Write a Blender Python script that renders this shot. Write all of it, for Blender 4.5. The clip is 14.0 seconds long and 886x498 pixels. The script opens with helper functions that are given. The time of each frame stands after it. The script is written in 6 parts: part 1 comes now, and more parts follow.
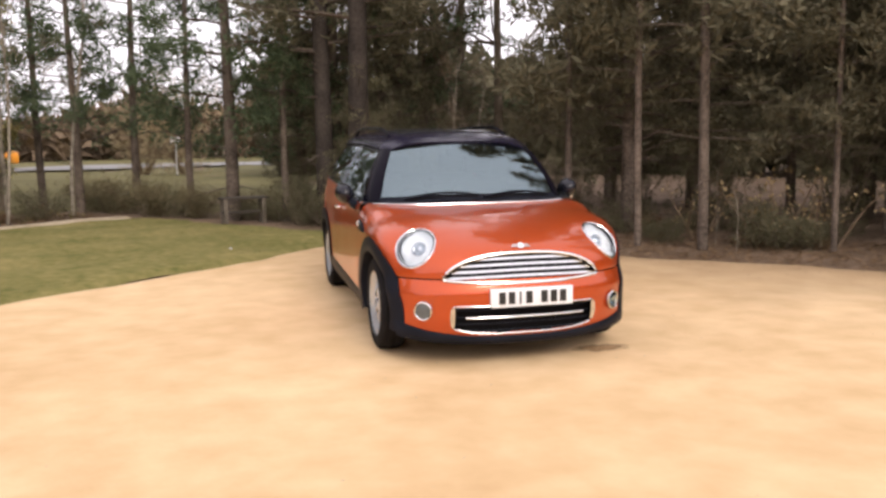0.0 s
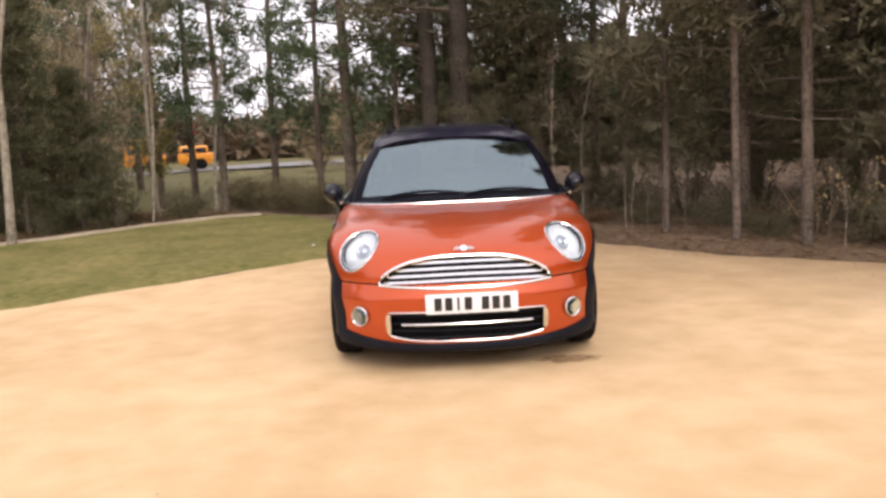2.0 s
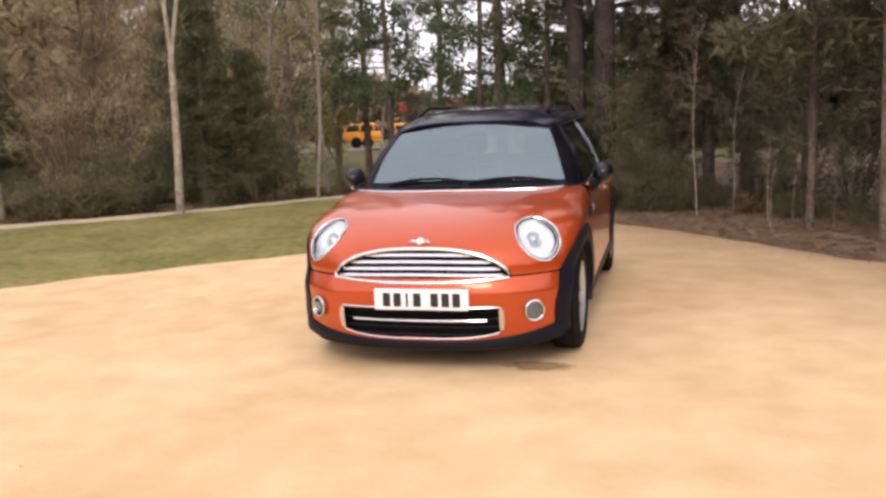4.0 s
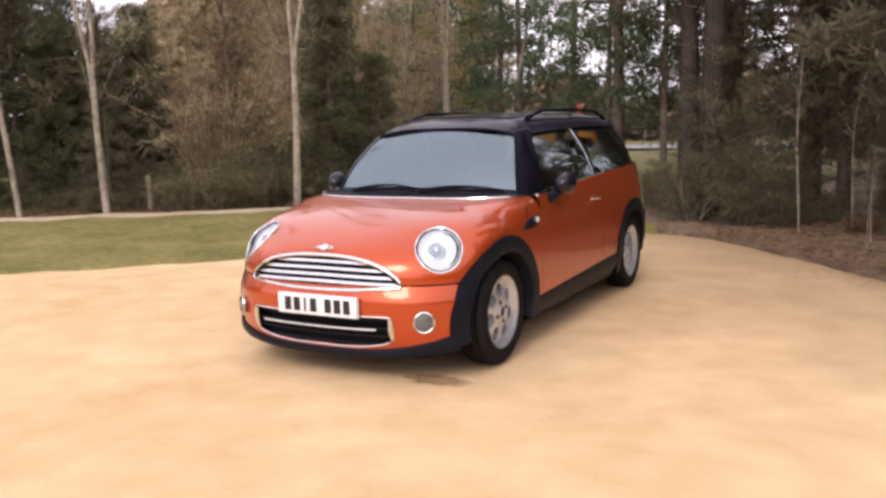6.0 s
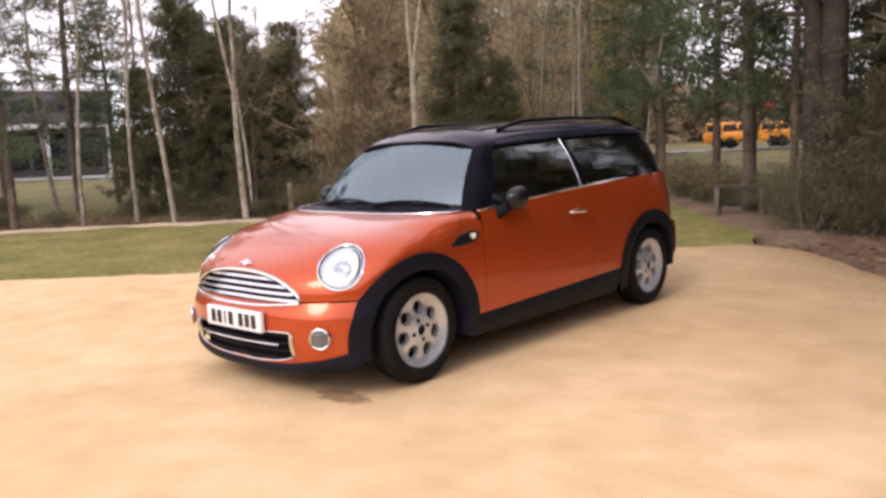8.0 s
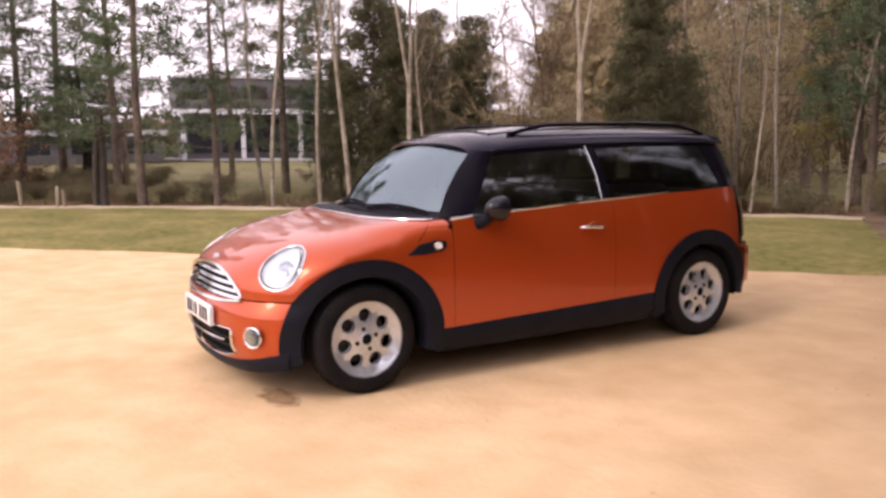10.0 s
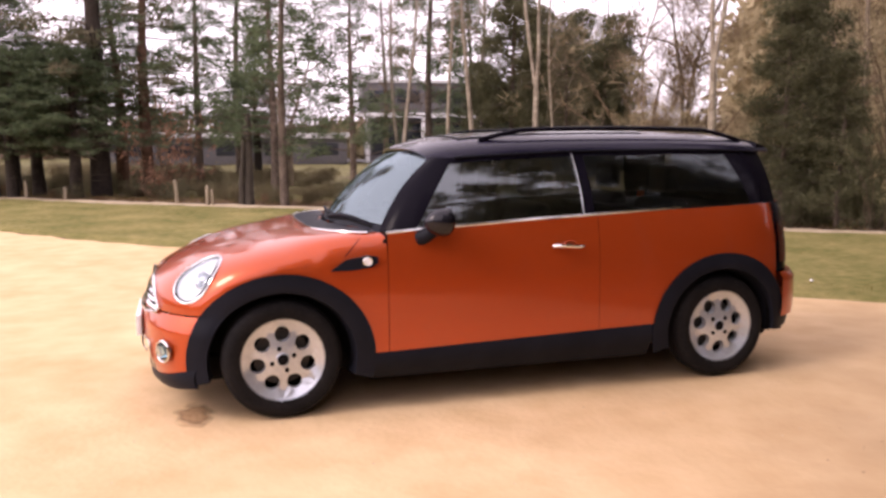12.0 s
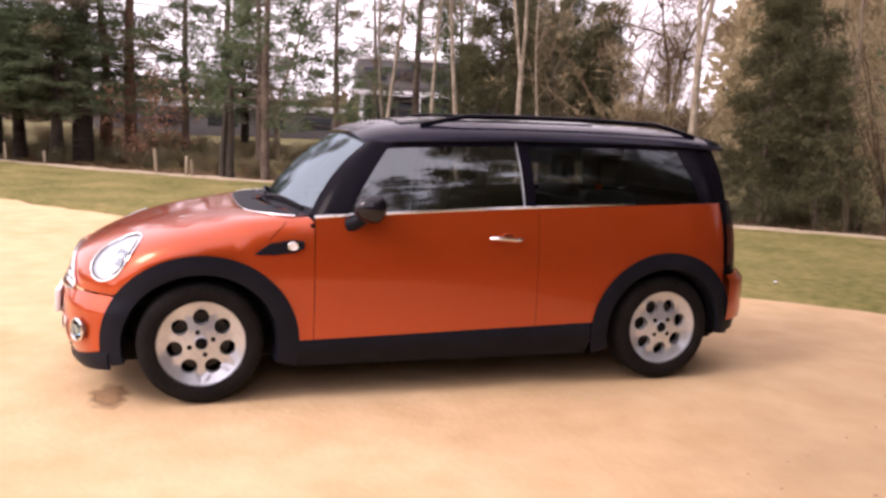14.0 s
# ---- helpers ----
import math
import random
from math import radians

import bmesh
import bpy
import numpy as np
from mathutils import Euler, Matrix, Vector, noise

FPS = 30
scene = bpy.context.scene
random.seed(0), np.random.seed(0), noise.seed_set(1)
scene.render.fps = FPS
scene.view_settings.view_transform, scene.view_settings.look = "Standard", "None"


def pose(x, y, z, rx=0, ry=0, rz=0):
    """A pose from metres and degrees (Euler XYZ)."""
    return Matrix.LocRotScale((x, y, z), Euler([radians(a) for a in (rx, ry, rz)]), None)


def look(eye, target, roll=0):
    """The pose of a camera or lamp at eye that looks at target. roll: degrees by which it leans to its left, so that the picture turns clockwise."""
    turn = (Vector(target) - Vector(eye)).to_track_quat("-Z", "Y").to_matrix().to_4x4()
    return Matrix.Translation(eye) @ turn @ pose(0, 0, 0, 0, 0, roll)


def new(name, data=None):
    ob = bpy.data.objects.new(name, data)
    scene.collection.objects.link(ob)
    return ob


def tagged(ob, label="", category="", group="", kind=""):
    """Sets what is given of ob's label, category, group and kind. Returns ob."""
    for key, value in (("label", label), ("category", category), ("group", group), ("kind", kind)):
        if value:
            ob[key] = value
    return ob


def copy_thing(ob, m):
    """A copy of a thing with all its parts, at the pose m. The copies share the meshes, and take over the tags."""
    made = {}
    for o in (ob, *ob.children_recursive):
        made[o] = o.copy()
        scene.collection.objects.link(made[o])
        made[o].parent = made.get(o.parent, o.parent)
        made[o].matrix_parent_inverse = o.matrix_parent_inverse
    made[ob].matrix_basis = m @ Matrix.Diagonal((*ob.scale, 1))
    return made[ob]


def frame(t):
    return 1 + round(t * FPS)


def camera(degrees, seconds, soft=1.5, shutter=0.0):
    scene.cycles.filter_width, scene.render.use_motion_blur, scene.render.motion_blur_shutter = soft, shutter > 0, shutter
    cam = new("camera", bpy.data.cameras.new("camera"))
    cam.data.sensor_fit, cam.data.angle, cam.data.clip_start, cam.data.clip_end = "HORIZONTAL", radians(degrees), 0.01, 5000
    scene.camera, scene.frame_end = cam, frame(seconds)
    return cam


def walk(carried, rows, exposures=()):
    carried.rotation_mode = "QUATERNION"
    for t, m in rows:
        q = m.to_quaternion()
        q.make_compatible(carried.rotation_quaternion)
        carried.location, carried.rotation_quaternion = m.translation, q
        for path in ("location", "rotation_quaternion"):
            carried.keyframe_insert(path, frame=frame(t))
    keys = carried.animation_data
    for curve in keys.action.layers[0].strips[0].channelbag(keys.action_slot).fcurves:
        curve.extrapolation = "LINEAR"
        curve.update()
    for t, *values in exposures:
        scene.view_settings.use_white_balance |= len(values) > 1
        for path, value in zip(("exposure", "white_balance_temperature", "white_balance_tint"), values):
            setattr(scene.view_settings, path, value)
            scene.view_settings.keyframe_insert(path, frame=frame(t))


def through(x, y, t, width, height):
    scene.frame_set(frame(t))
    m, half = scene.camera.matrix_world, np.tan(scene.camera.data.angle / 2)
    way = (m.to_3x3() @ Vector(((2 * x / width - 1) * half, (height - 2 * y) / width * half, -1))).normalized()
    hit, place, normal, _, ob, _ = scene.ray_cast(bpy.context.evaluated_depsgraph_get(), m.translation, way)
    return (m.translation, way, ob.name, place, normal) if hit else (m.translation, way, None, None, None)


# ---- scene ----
cam = camera(55.2, 14.0, soft=2.9)
PATH = [
    (0, (-1.725, -6.695, 1.372), (-1.235, -4.774, 1.112), -0.7),
    (0.5, (-1.334, -6.714, 1.388), (-0.942, -4.771, 1.127), -1.0),
    (1, (-0.923, -6.765, 1.381), (-0.678, -4.797, 1.128), -1.9),
    (1.5, (-0.534, -6.675, 1.35), (-0.406, -4.697, 1.079), -1.6),
    (2, (-0.174, -6.642, 1.37), (-0.151, -4.661, 1.1), -2.7),
    (2.5, (0.251, -6.611, 1.37), (0.142, -4.636, 1.08), -3.0),
    (3, (0.585, -6.506, 1.346), (0.378, -4.537, 1.063), -2.2),
    (3.2, (0.715, -6.441, 1.355), (0.452, -4.481, 1.051), -1.8),
    (5.3, (2.312, -5.839, 1.356), (1.476, -4.041, 1.098), -2.4),
    (5.5, (2.449, -5.773, 1.349), (1.588, -3.987, 1.084), -1.5),
    (6, (2.773, -5.572, 1.344), (1.824, -3.834, 1.062), -1.5),
    (6.5, (3.101, -5.361, 1.344), (2.043, -3.688, 1.057), -2.7),
    (7, (3.443, -5.138, 1.352), (2.266, -3.547, 1.065), -2.4),
    (7.5, (3.75, -4.859, 1.358), (2.52, -3.31, 1.061), -1.6),
    (8, (4.058, -4.578, 1.364), (2.71, -3.124, 1.103), -2.8),
    (8.2, (4.196, -4.453, 1.375), (2.789, -3.057, 1.105), -1.8),
    (10.3, (4.935, -2.982, 1.381), (3.198, -2.026, 1.123), -0.8),
    (10.5, (4.977, -2.843, 1.395), (3.221, -1.922, 1.137), -0.8),
    (11, (5.049, -2.468, 1.378), (3.227, -1.678, 1.143), -0.7),
    (11.5, (5.051, -2.097, 1.367), (3.16, -1.499, 1.108), -0.4),
    (12, (4.992, -1.746, 1.379), (3.098, -1.153, 1.13), -0.2),
    (12.5, (4.989, -1.472, 1.389), (3.079, -0.947, 1.111), 1.8),
    (13, (4.939, -1.392, 1.396), (3.073, -0.741, 1.086), 3.8),
    (13.5, (4.947, -1.406, 1.402), (3.083, -0.75, 1.098), 2.7),
    (14, (4.945, -1.402, 1.41), (3.062, -0.795, 1.116), 2.5),
]
walk(cam, [(t, look(eye, target, roll)) for t, eye, target, roll in PATH], exposures=[(0, 0.24, 6900, 14), (3.2, 0.24, 6900, 15), (5.3, 0.23, 6780, 18), (8.2, 0.25, 6780, 19), (10.3, 0.36, 7050, 28), (14.0, 0.57, 7050, 30)])

# ---- light ----
SUN_EL, SUN_AZ = 40.0, 172.0
world = bpy.data.worlds.new("overcast_sky")
scene.world = world
world.use_nodes = True
wn = world.node_tree.nodes
wl = world.node_tree.links
wn.clear()
w_out = wn.new("ShaderNodeOutputWorld")
w_bg = wn.new("ShaderNodeBackground")
w_sky = wn.new("ShaderNodeTexSky")
w_sky.sky_type = "NISHITA"
w_sky.sun_disc = False
w_sky.sun_elevation = radians(SUN_EL)
w_sky.sun_rotation = radians(SUN_AZ)
w_sky.air_density = 1.0
w_sky.dust_density = 4.0
w_hsv = wn.new("ShaderNodeHueSaturation")
w_hsv.inputs["Saturation"].default_value = 0.22
w_hsv.inputs["Value"].default_value = 0.9
w_bg.inputs["Strength"].default_value = 0.15
w_veil = wn.new("ShaderNodeMix")  # an even white cloud cover over the clear sky
w_veil.data_type = "RGBA"
w_veil.inputs[0].default_value = 0.62
w_veil.inputs[7].default_value = (11.6, 11.4, 12.6, 1)
wl.new(w_sky.outputs["Color"], w_hsv.inputs["Color"])
wl.new(w_hsv.outputs["Color"], w_veil.inputs[6])
wl.new(w_veil.outputs[2], w_bg.inputs["Color"])
wl.new(w_bg.outputs["Background"], w_out.inputs["Surface"])

sun = new("sun", bpy.data.lights.new("sun", "SUN"))
sun.data.energy = 0.9
sun.data.angle = radians(20)
sun.data.color = (1.0, 0.95, 0.87)
az = radians(SUN_AZ)
sun_dir = Vector((math.sin(az) * math.cos(radians(SUN_EL)), math.cos(az) * math.cos(radians(SUN_EL)), math.sin(radians(SUN_EL))))
sun.matrix_world = look(sun_dir * 60, (0, 0, 0))


# ---- materials ----
def nodes_of(name):
    m = bpy.data.materials.new(name)
    m.use_nodes = True
    nt = m.node_tree
    return m, nt.nodes, nt.links, nt.nodes["Principled BSDF"]


def ramp_of(nodes, stops):
    r = nodes.new("ShaderNodeValToRGB")
    while len(r.color_ramp.elements) < len(stops):
        r.color_ramp.elements.new(0.5)
    for e, (p, c) in zip(r.color_ramp.elements, stops):
        e.position = p
        e.color = (*c, 1)
    return r


def surface(name, dark, light, fine=40.0, broad=2.0, rough=0.7, metal=0.0, bump=0.2, bump_scale=None, coat=0.0, spec=0.5, spread=0.15, per_object=0.0, distance=0.02):
    """A surface with variation at two scales (per metre), world-sized, and fine relief."""
    m, nodes, links, b = nodes_of(name)
    geo = nodes.new("ShaderNodeNewGeometry")
    n1 = nodes.new("ShaderNodeTexNoise")
    n1.inputs["Scale"].default_value = fine
    n1.inputs["Detail"].default_value = 5
    n2 = nodes.new("ShaderNodeTexNoise")
    n2.inputs["Scale"].default_value = broad
    n2.inputs["Detail"].default_value = 3
    for n in (n1, n2):
        links.new(geo.outputs["Position"], n.inputs["Vector"])
    mix = nodes.new("ShaderNodeMath")
    mix.operation = "ADD"
    links.new(n1.outputs["Fac"], mix.inputs[0])
    links.new(n2.outputs["Fac"], mix.inputs[1])
    half = nodes.new("ShaderNodeMath")
    half.operation = "MULTIPLY"
    half.inputs[1].default_value = 0.5
    links.new(mix.outputs[0], half.inputs[0])
    ramp = ramp_of(nodes, [(0.5 - spread, dark), (0.5 + spread, light)])
    links.new(half.outputs[0], ramp.inputs[0])
    colour = ramp.outputs["Color"]
    if per_object:
        info = nodes.new("ShaderNodeObjectInfo")
        hsv = nodes.new("ShaderNodeHueSaturation")
        rng = nodes.new("ShaderNodeMapRange")
        rng.inputs["To Min"].default_value = 1 - per_object
        rng.inputs["To Max"].default_value = 1 + per_object
        links.new(info.outputs["Random"], rng.inputs["Value"])
        links.new(rng.outputs["Result"], hsv.inputs["Value"])
        links.new(colour, hsv.inputs["Color"])
        colour = hsv.outputs["Color"]
    links.new(colour, b.inputs["Base Color"])
    b.inputs["Roughness"].default_value = rough
    b.inputs["Metallic"].default_value = metal
    b.inputs["Specular IOR Level"].default_value = spec
    b.inputs["Coat Weight"].default_value = coat
    b.inputs["Coat Roughness"].default_value = 0.03
    if bump:
        bm_n = nodes.new("ShaderNodeBump")
        bm_n.inputs["Strength"].default_value = bump
        bm_n.inputs["Distance"].default_value = distance
        src = n1
        if bump_scale:
            src = nodes.new("ShaderNodeTexNoise")
            src.inputs["Scale"].default_value = bump_scale
            src.inputs["Detail"].default_value = 4
            links.new(geo.outputs["Position"], src.inputs["Vector"])
        links.new(src.outputs["Fac"], bm_n.inputs["Height"])
        links.new(bm_n.outputs["Normal"], b.inputs["Normal"])
    return m


def leafy(name, dark, light, rough=0.6, through=0.25):
    """Foliage: each leaf or needle its own tone, a little light passes through."""
    m, nodes, links, b = nodes_of(name)
    geo = nodes.new("ShaderNodeNewGeometry")
    ramp = ramp_of(nodes, [(0.0, dark), (1.0, light)])
    links.new(geo.outputs["Random Per Island"], ramp.inputs[0])
    links.new(ramp.outputs["Color"], b.inputs["Base Color"])
    b.inputs["Roughness"].default_value = rough
    b.inputs["Specular IOR Level"].default_value = 0.12
    tr = nodes.new("ShaderNodeBsdfTranslucent")
    links.new(ramp.outputs["Color"], tr.inputs["Color"])
    mx = nodes.new("ShaderNodeMixShader")
    mx.inputs[0].default_value = through
    links.new(b.outputs[0], mx.inputs[1])
    links.new(tr.outputs[0], mx.inputs[2])
    links.new(mx.outputs[0], nodes["Material Output"].inputs["Surface"])
    return m


def tinted_glass(name, tint, ior=1.5, sheen=(0.86, 0.96, 1.0)):
    m, nodes, links, b = nodes_of(name)
    fr = nodes.new("ShaderNodeFresnel")
    fr.inputs["IOR"].default_value = ior
    gl = nodes.new("ShaderNodeBsdfGlossy")
    gl.inputs["Roughness"].default_value = 0.01
    gl.inputs["Color"].default_value = (*sheen, 1)
    tp = nodes.new("ShaderNodeBsdfTransparent")
    tp.inputs["Color"].default_value = (*tint, 1)
    mx = nodes.new("ShaderNodeMixShader")
    links.new(fr.outputs[0], mx.inputs[0])
    links.new(tp.outputs[0], mx.inputs[1])
    links.new(gl.outputs[0], mx.inputs[2])
    links.new(mx.outputs[0], nodes["Material Output"].inputs["Surface"])
    return m


SAND = surface("compacted_sand", (0.56, 0.375, 0.20), (0.76, 0.55, 0.33), fine=3.2, broad=0.45, rough=0.95, bump=0.16, bump_scale=24, spec=0.12, spread=0.17)


def leaf_stained(m, dirt, width):
    """Sand browned by trodden leaf mould towards the wood's edge, in ragged patches."""
    nodes, links = m.node_tree.nodes, m.node_tree.links
    b = nodes["Principled BSDF"]
    old = b.inputs["Base Color"].links[0].from_socket
    geo = nodes.new("ShaderNodeNewGeometry")
    along = nodes.new("ShaderNodeVectorMath")
    along.operation = "DOT_PRODUCT"
    along.inputs[1].default_value = (0.707, 0.707, 0)
    links.new(geo.outputs["Position"], along.inputs[0])
    patch = nodes.new("ShaderNodeTexNoise")
    patch.inputs["Scale"].default_value = 1.1
    patch.inputs["Detail"].default_value = 6
    links.new(geo.outputs["Position"], patch.inputs["Vector"])
    wide = nodes.new("ShaderNodeMath")
    wide.operation = "MULTIPLY_ADD"
    wide.inputs[1].default_value = 2.6
    links.new(patch.outputs["Fac"], wide.inputs[0])
    links.new(along.outputs["Value"], wide.inputs[2])
    span = nodes.new("ShaderNodeMapRange")
    span.inputs["From Min"].default_value = 3.65 + 1.3 - width
    span.inputs["From Max"].default_value = 3.65 + 1.3
    span.inputs["To Max"].default_value = 0.75
    links.new(wide.outputs[0], span.inputs["Value"])
    mix = nodes.new("ShaderNodeMix")
    mix.data_type = "RGBA"
    mix.inputs[7].default_value = (*dirt, 1)
    links.new(span.outputs["Result"], mix.inputs[0])
    links.new(old, mix.inputs[6])
    links.new(mix.outputs[2], b.inputs["Base Color"])


leaf_stained(SAND, (0.30, 0.205, 0.12), 2.9)
DUST = surface("dark_damp_sand", (0.33, 0.20, 0.105), (0.46, 0.29, 0.16), fine=35, broad=4, rough=0.95, bump=0.4, spec=0.1)


def feathered(m, cx, cy, rx, ry):
    """Lets a damp patch fade raggedly into the sand at its rim."""
    nodes, links = m.node_tree.nodes, m.node_tree.links
    geo = nodes.new("ShaderNodeNewGeometry")
    mid = nodes.new("ShaderNodeVectorMath")
    mid.operation = "SUBTRACT"
    mid.inputs[1].default_value = (cx, cy, 0)
    size = nodes.new("ShaderNodeVectorMath")
    size.operation = "MULTIPLY"
    size.inputs[1].default_value = (1 / rx, 1 / ry, 0)
    far = nodes.new("ShaderNodeVectorMath")
    far.operation = "LENGTH"
    blot = nodes.new("ShaderNodeTexNoise")
    blot.inputs["Scale"].default_value = 14
    blot.inputs["Detail"].default_value = 5
    add = nodes.new("ShaderNodeMath")
    add.operation = "ADD"
    span = nodes.new("ShaderNodeMapRange")
    span.inputs["From Min"].default_value = 0.8
    span.inputs["From Max"].default_value = 1.4
    clear = nodes.new("ShaderNodeBsdfTransparent")
    mix = nodes.new("ShaderNodeMixShader")
    links.new(geo.outputs["Position"], mid.inputs[0])
    links.new(mid.outputs["Vector"], size.inputs[0])
    links.new(size.outputs["Vector"], far.inputs[0])
    links.new(geo.outputs["Position"], blot.inputs["Vector"])
    links.new(far.outputs["Value"], add.inputs[0])
    links.new(blot.outputs["Fac"], add.inputs[1])
    links.new(add.outputs[0], span.inputs["Value"])
    links.new(span.outputs["Result"], mix.inputs[0])
    links.new(nodes["Principled BSDF"].outputs[0], mix.inputs[1])
    links.new(clear.outputs[0], mix.inputs[2])
    links.new(mix.outputs[0], nodes["Material Output"].inputs["Surface"])


feathered(DUST, 0.60, -1.71, 0.24, 0.115)
TURF = surface("short_turf", (0.108, 0.114, 0.032), (0.285, 0.235, 0.095), fine=9, broad=1.0, rough=0.95, bump=0.5, bump_scale=40, spec=0.1, spread=0.16)
LITTER = surface("leaf_litter", (0.11, 0.078, 0.052), (0.27, 0.19, 0.135), fine=28, broad=1.5, rough=0.95, bump=0.8, spec=0.1, spread=0.18)
VERGE = surface("worn_earth_path", (0.36, 0.29, 0.20), (0.52, 0.43, 0.31), fine=26, broad=1.2, rough=0.95, bump=0.5, spec=0.1)
ROUGH_GRASS = surface("rough_pasture", (0.085, 0.082, 0.036), (0.205, 0.18, 0.085), fine=8, broad=0.3, rough=0.95, bump=0.8, spec=0.1, spread=0.2)
TARMAC = surface("pale_tarmac", (0.17, 0.165, 0.16), (0.25, 0.245, 0.24), fine=60, broad=1, rough=0.9, bump=0.2)
PINE_BARK = surface("pine_bark", (0.062, 0.048, 0.038), (0.205, 0.16, 0.127), fine=24, broad=3, rough=0.9, bump=0.8, spec=0.15, per_object=0.25)
BIRCH_BARK = surface("pale_birch_bark", (0.17, 0.14, 0.105), (0.42, 0.365, 0.29), fine=14, broad=4, rough=0.8, bump=0.5, spec=0.2, per_object=0.2)
DARK_BARK = surface("dark_pine_bark", (0.028, 0.023, 0.02), (0.075, 0.061, 0.051), fine=22, broad=3, rough=0.9, bump=0.8, spec=0.1)
RED_BARK = surface("reddish_pine_bark", (0.06, 0.036, 0.026), (0.20, 0.115, 0.078), fine=20, broad=3, rough=0.9, bump=0.8, spec=0.1)
GREY_BARK = surface("grey_brown_bark", (0.09, 0.068, 0.048), (0.24, 0.19, 0.14), fine=18, broad=4, rough=0.9, bump=0.6, spec=0.15, per_object=0.2)
TWIG = surface("bare_twigs", (0.10, 0.07, 0.045), (0.26, 0.19, 0.125), fine=10, broad=2, rough=0.9, bump=0, spec=0.1)
NEEDLES = leafy("pine_needles", (0.052, 0.078, 0.043), (0.185, 0.232, 0.128), through=0.45)
HEDGE = leafy("hedge_evergreen_leaves", (0.085, 0.087, 0.048), (0.190, 0.184, 0.103), through=0.45)
NEEDLES_DARK = leafy("shaded_pine_needles", (0.105, 0.098, 0.062), (0.225, 0.20, 0.127), through=0.42)
SHRUB = leafy("evergreen_shrub_leaves", (0.105, 0.098, 0.058), (0.215, 0.195, 0.115), through=0.42)
OCHRE = leafy("ochre_catkin_twigs", (0.30, 0.24, 0.14), (0.58, 0.485, 0.31), through=0.5)
DRY_TWIG = leafy("dry_scrub_twigs", (0.10, 0.085, 0.045), (0.28, 0.235, 0.135), through=0.3)
BUDS = leafy("fresh_yellow_green_buds", (0.25, 0.225, 0.09), (0.52, 0.45, 0.19), through=0.45)
COPPER = leafy("copper_beech_leaves", (0.21, 0.105, 0.065), (0.46, 0.27, 0.18), through=0.4)
PALE_DEAD = leafy("pale_dead_leaves", (0.24, 0.17, 0.085), (0.50, 0.38, 0.21), through=0.3)
BLADES = leafy("grass_blades", (0.13, 0.116, 0.037), (0.285, 0.235, 0.092))
DRY = leafy("dry_leaves", (0.085, 0.05, 0.028), (0.28, 0.18, 0.10), through=0.1)


def car_paint():
    m, nodes, links, b = nodes_of("metallic_orange_paint")
    geo = nodes.new("ShaderNodeNewGeometry")
    fl = nodes.new("ShaderNodeTexNoise")
    fl.inputs["Scale"].default_value = 900
    dirt = nodes.new("ShaderNodeTexNoise")
    dirt.inputs["Scale"].default_value = 3
    dirt.inputs["Detail"].default_value = 6
    for n in (fl, dirt):
        links.new(geo.outputs["Position"], n.inputs["Vector"])
    ramp = ramp_of(nodes, [(0.3, (0.42, 0.055, 0.010)), (0.7, (0.565, 0.086, 0.017))])
    links.new(fl.outputs["Fac"], ramp.inputs[0])
    links.new(ramp.outputs["Color"], b.inputs["Base Color"])
    rr = nodes.new("ShaderNodeMapRange")
    rr.inputs["To Min"].default_value = 0.27
    rr.inputs["To Max"].default_value = 0.40
    links.new(dirt.outputs["Fac"], rr.inputs["Value"])
    links.new(rr.outputs["Result"], b.inputs["Roughness"])
    b.inputs["Metallic"].default_value = 0.48
    b.inputs["Specular IOR Level"].default_value = 0.12
    b.inputs["Coat Weight"].default_value = 1.0
    b.inputs["Coat IOR"].default_value = 1.5
    b.inputs["Coat Roughness"].default_value = 0.05
    return m


PAINT = car_paint()
GLOSS_BLACK = surface("gloss_black_paint", (0.004, 0.0035, 0.007), (0.008, 0.007, 0.012), fine=200, broad=3, rough=0.16, bump=0, spec=0.05)
MIRROR_CAP = surface("mirror_cap_paint", (0.006, 0.006, 0.010), (0.012, 0.012, 0.018), fine=200, broad=3, rough=0.10, bump=0, spec=0.4)
FOG_BOWL = surface("smoked_lamp_reflector", (0.20, 0.215, 0.23), (0.34, 0.36, 0.38), fine=60, broad=9, rough=0.3, metal=0.4, bump=0.3, bump_scale=90)
ROOF_BLACK = surface("indigo_black_roof_paint", (0.010, 0.009, 0.020), (0.018, 0.016, 0.032), fine=200, broad=3, rough=0.14, bump=0, spec=0.18)
TRIM = surface("black_plastic_trim", (0.0085, 0.0095, 0.0145), (0.0145, 0.0158, 0.023), fine=220, broad=5, rough=0.42, bump=0.12, distance=0.002, spec=0.07)
RUBBER = surface("tyre_rubber", (0.006, 0.006, 0.007), (0.016, 0.0145, 0.015), fine=60, broad=6, rough=0.8, bump=0.1, distance=0.003, spec=0.12)
SOOT = surface("underbody_black", (0.004, 0.0037, 0.004), (0.010, 0.0095, 0.010), fine=30, broad=4, rough=0.9, bump=0, spec=0.1)
CHROME = surface("chrome", (0.70, 0.70, 0.71), (0.82, 0.82, 0.82), fine=40, broad=4, rough=0.12, metal=1.0, bump=0)
ALLOY = surface("silver_alloy", (0.48, 0.515, 0.565), (0.63, 0.675, 0.735), fine=80, broad=6, rough=0.25, metal=0.6, bump=0)
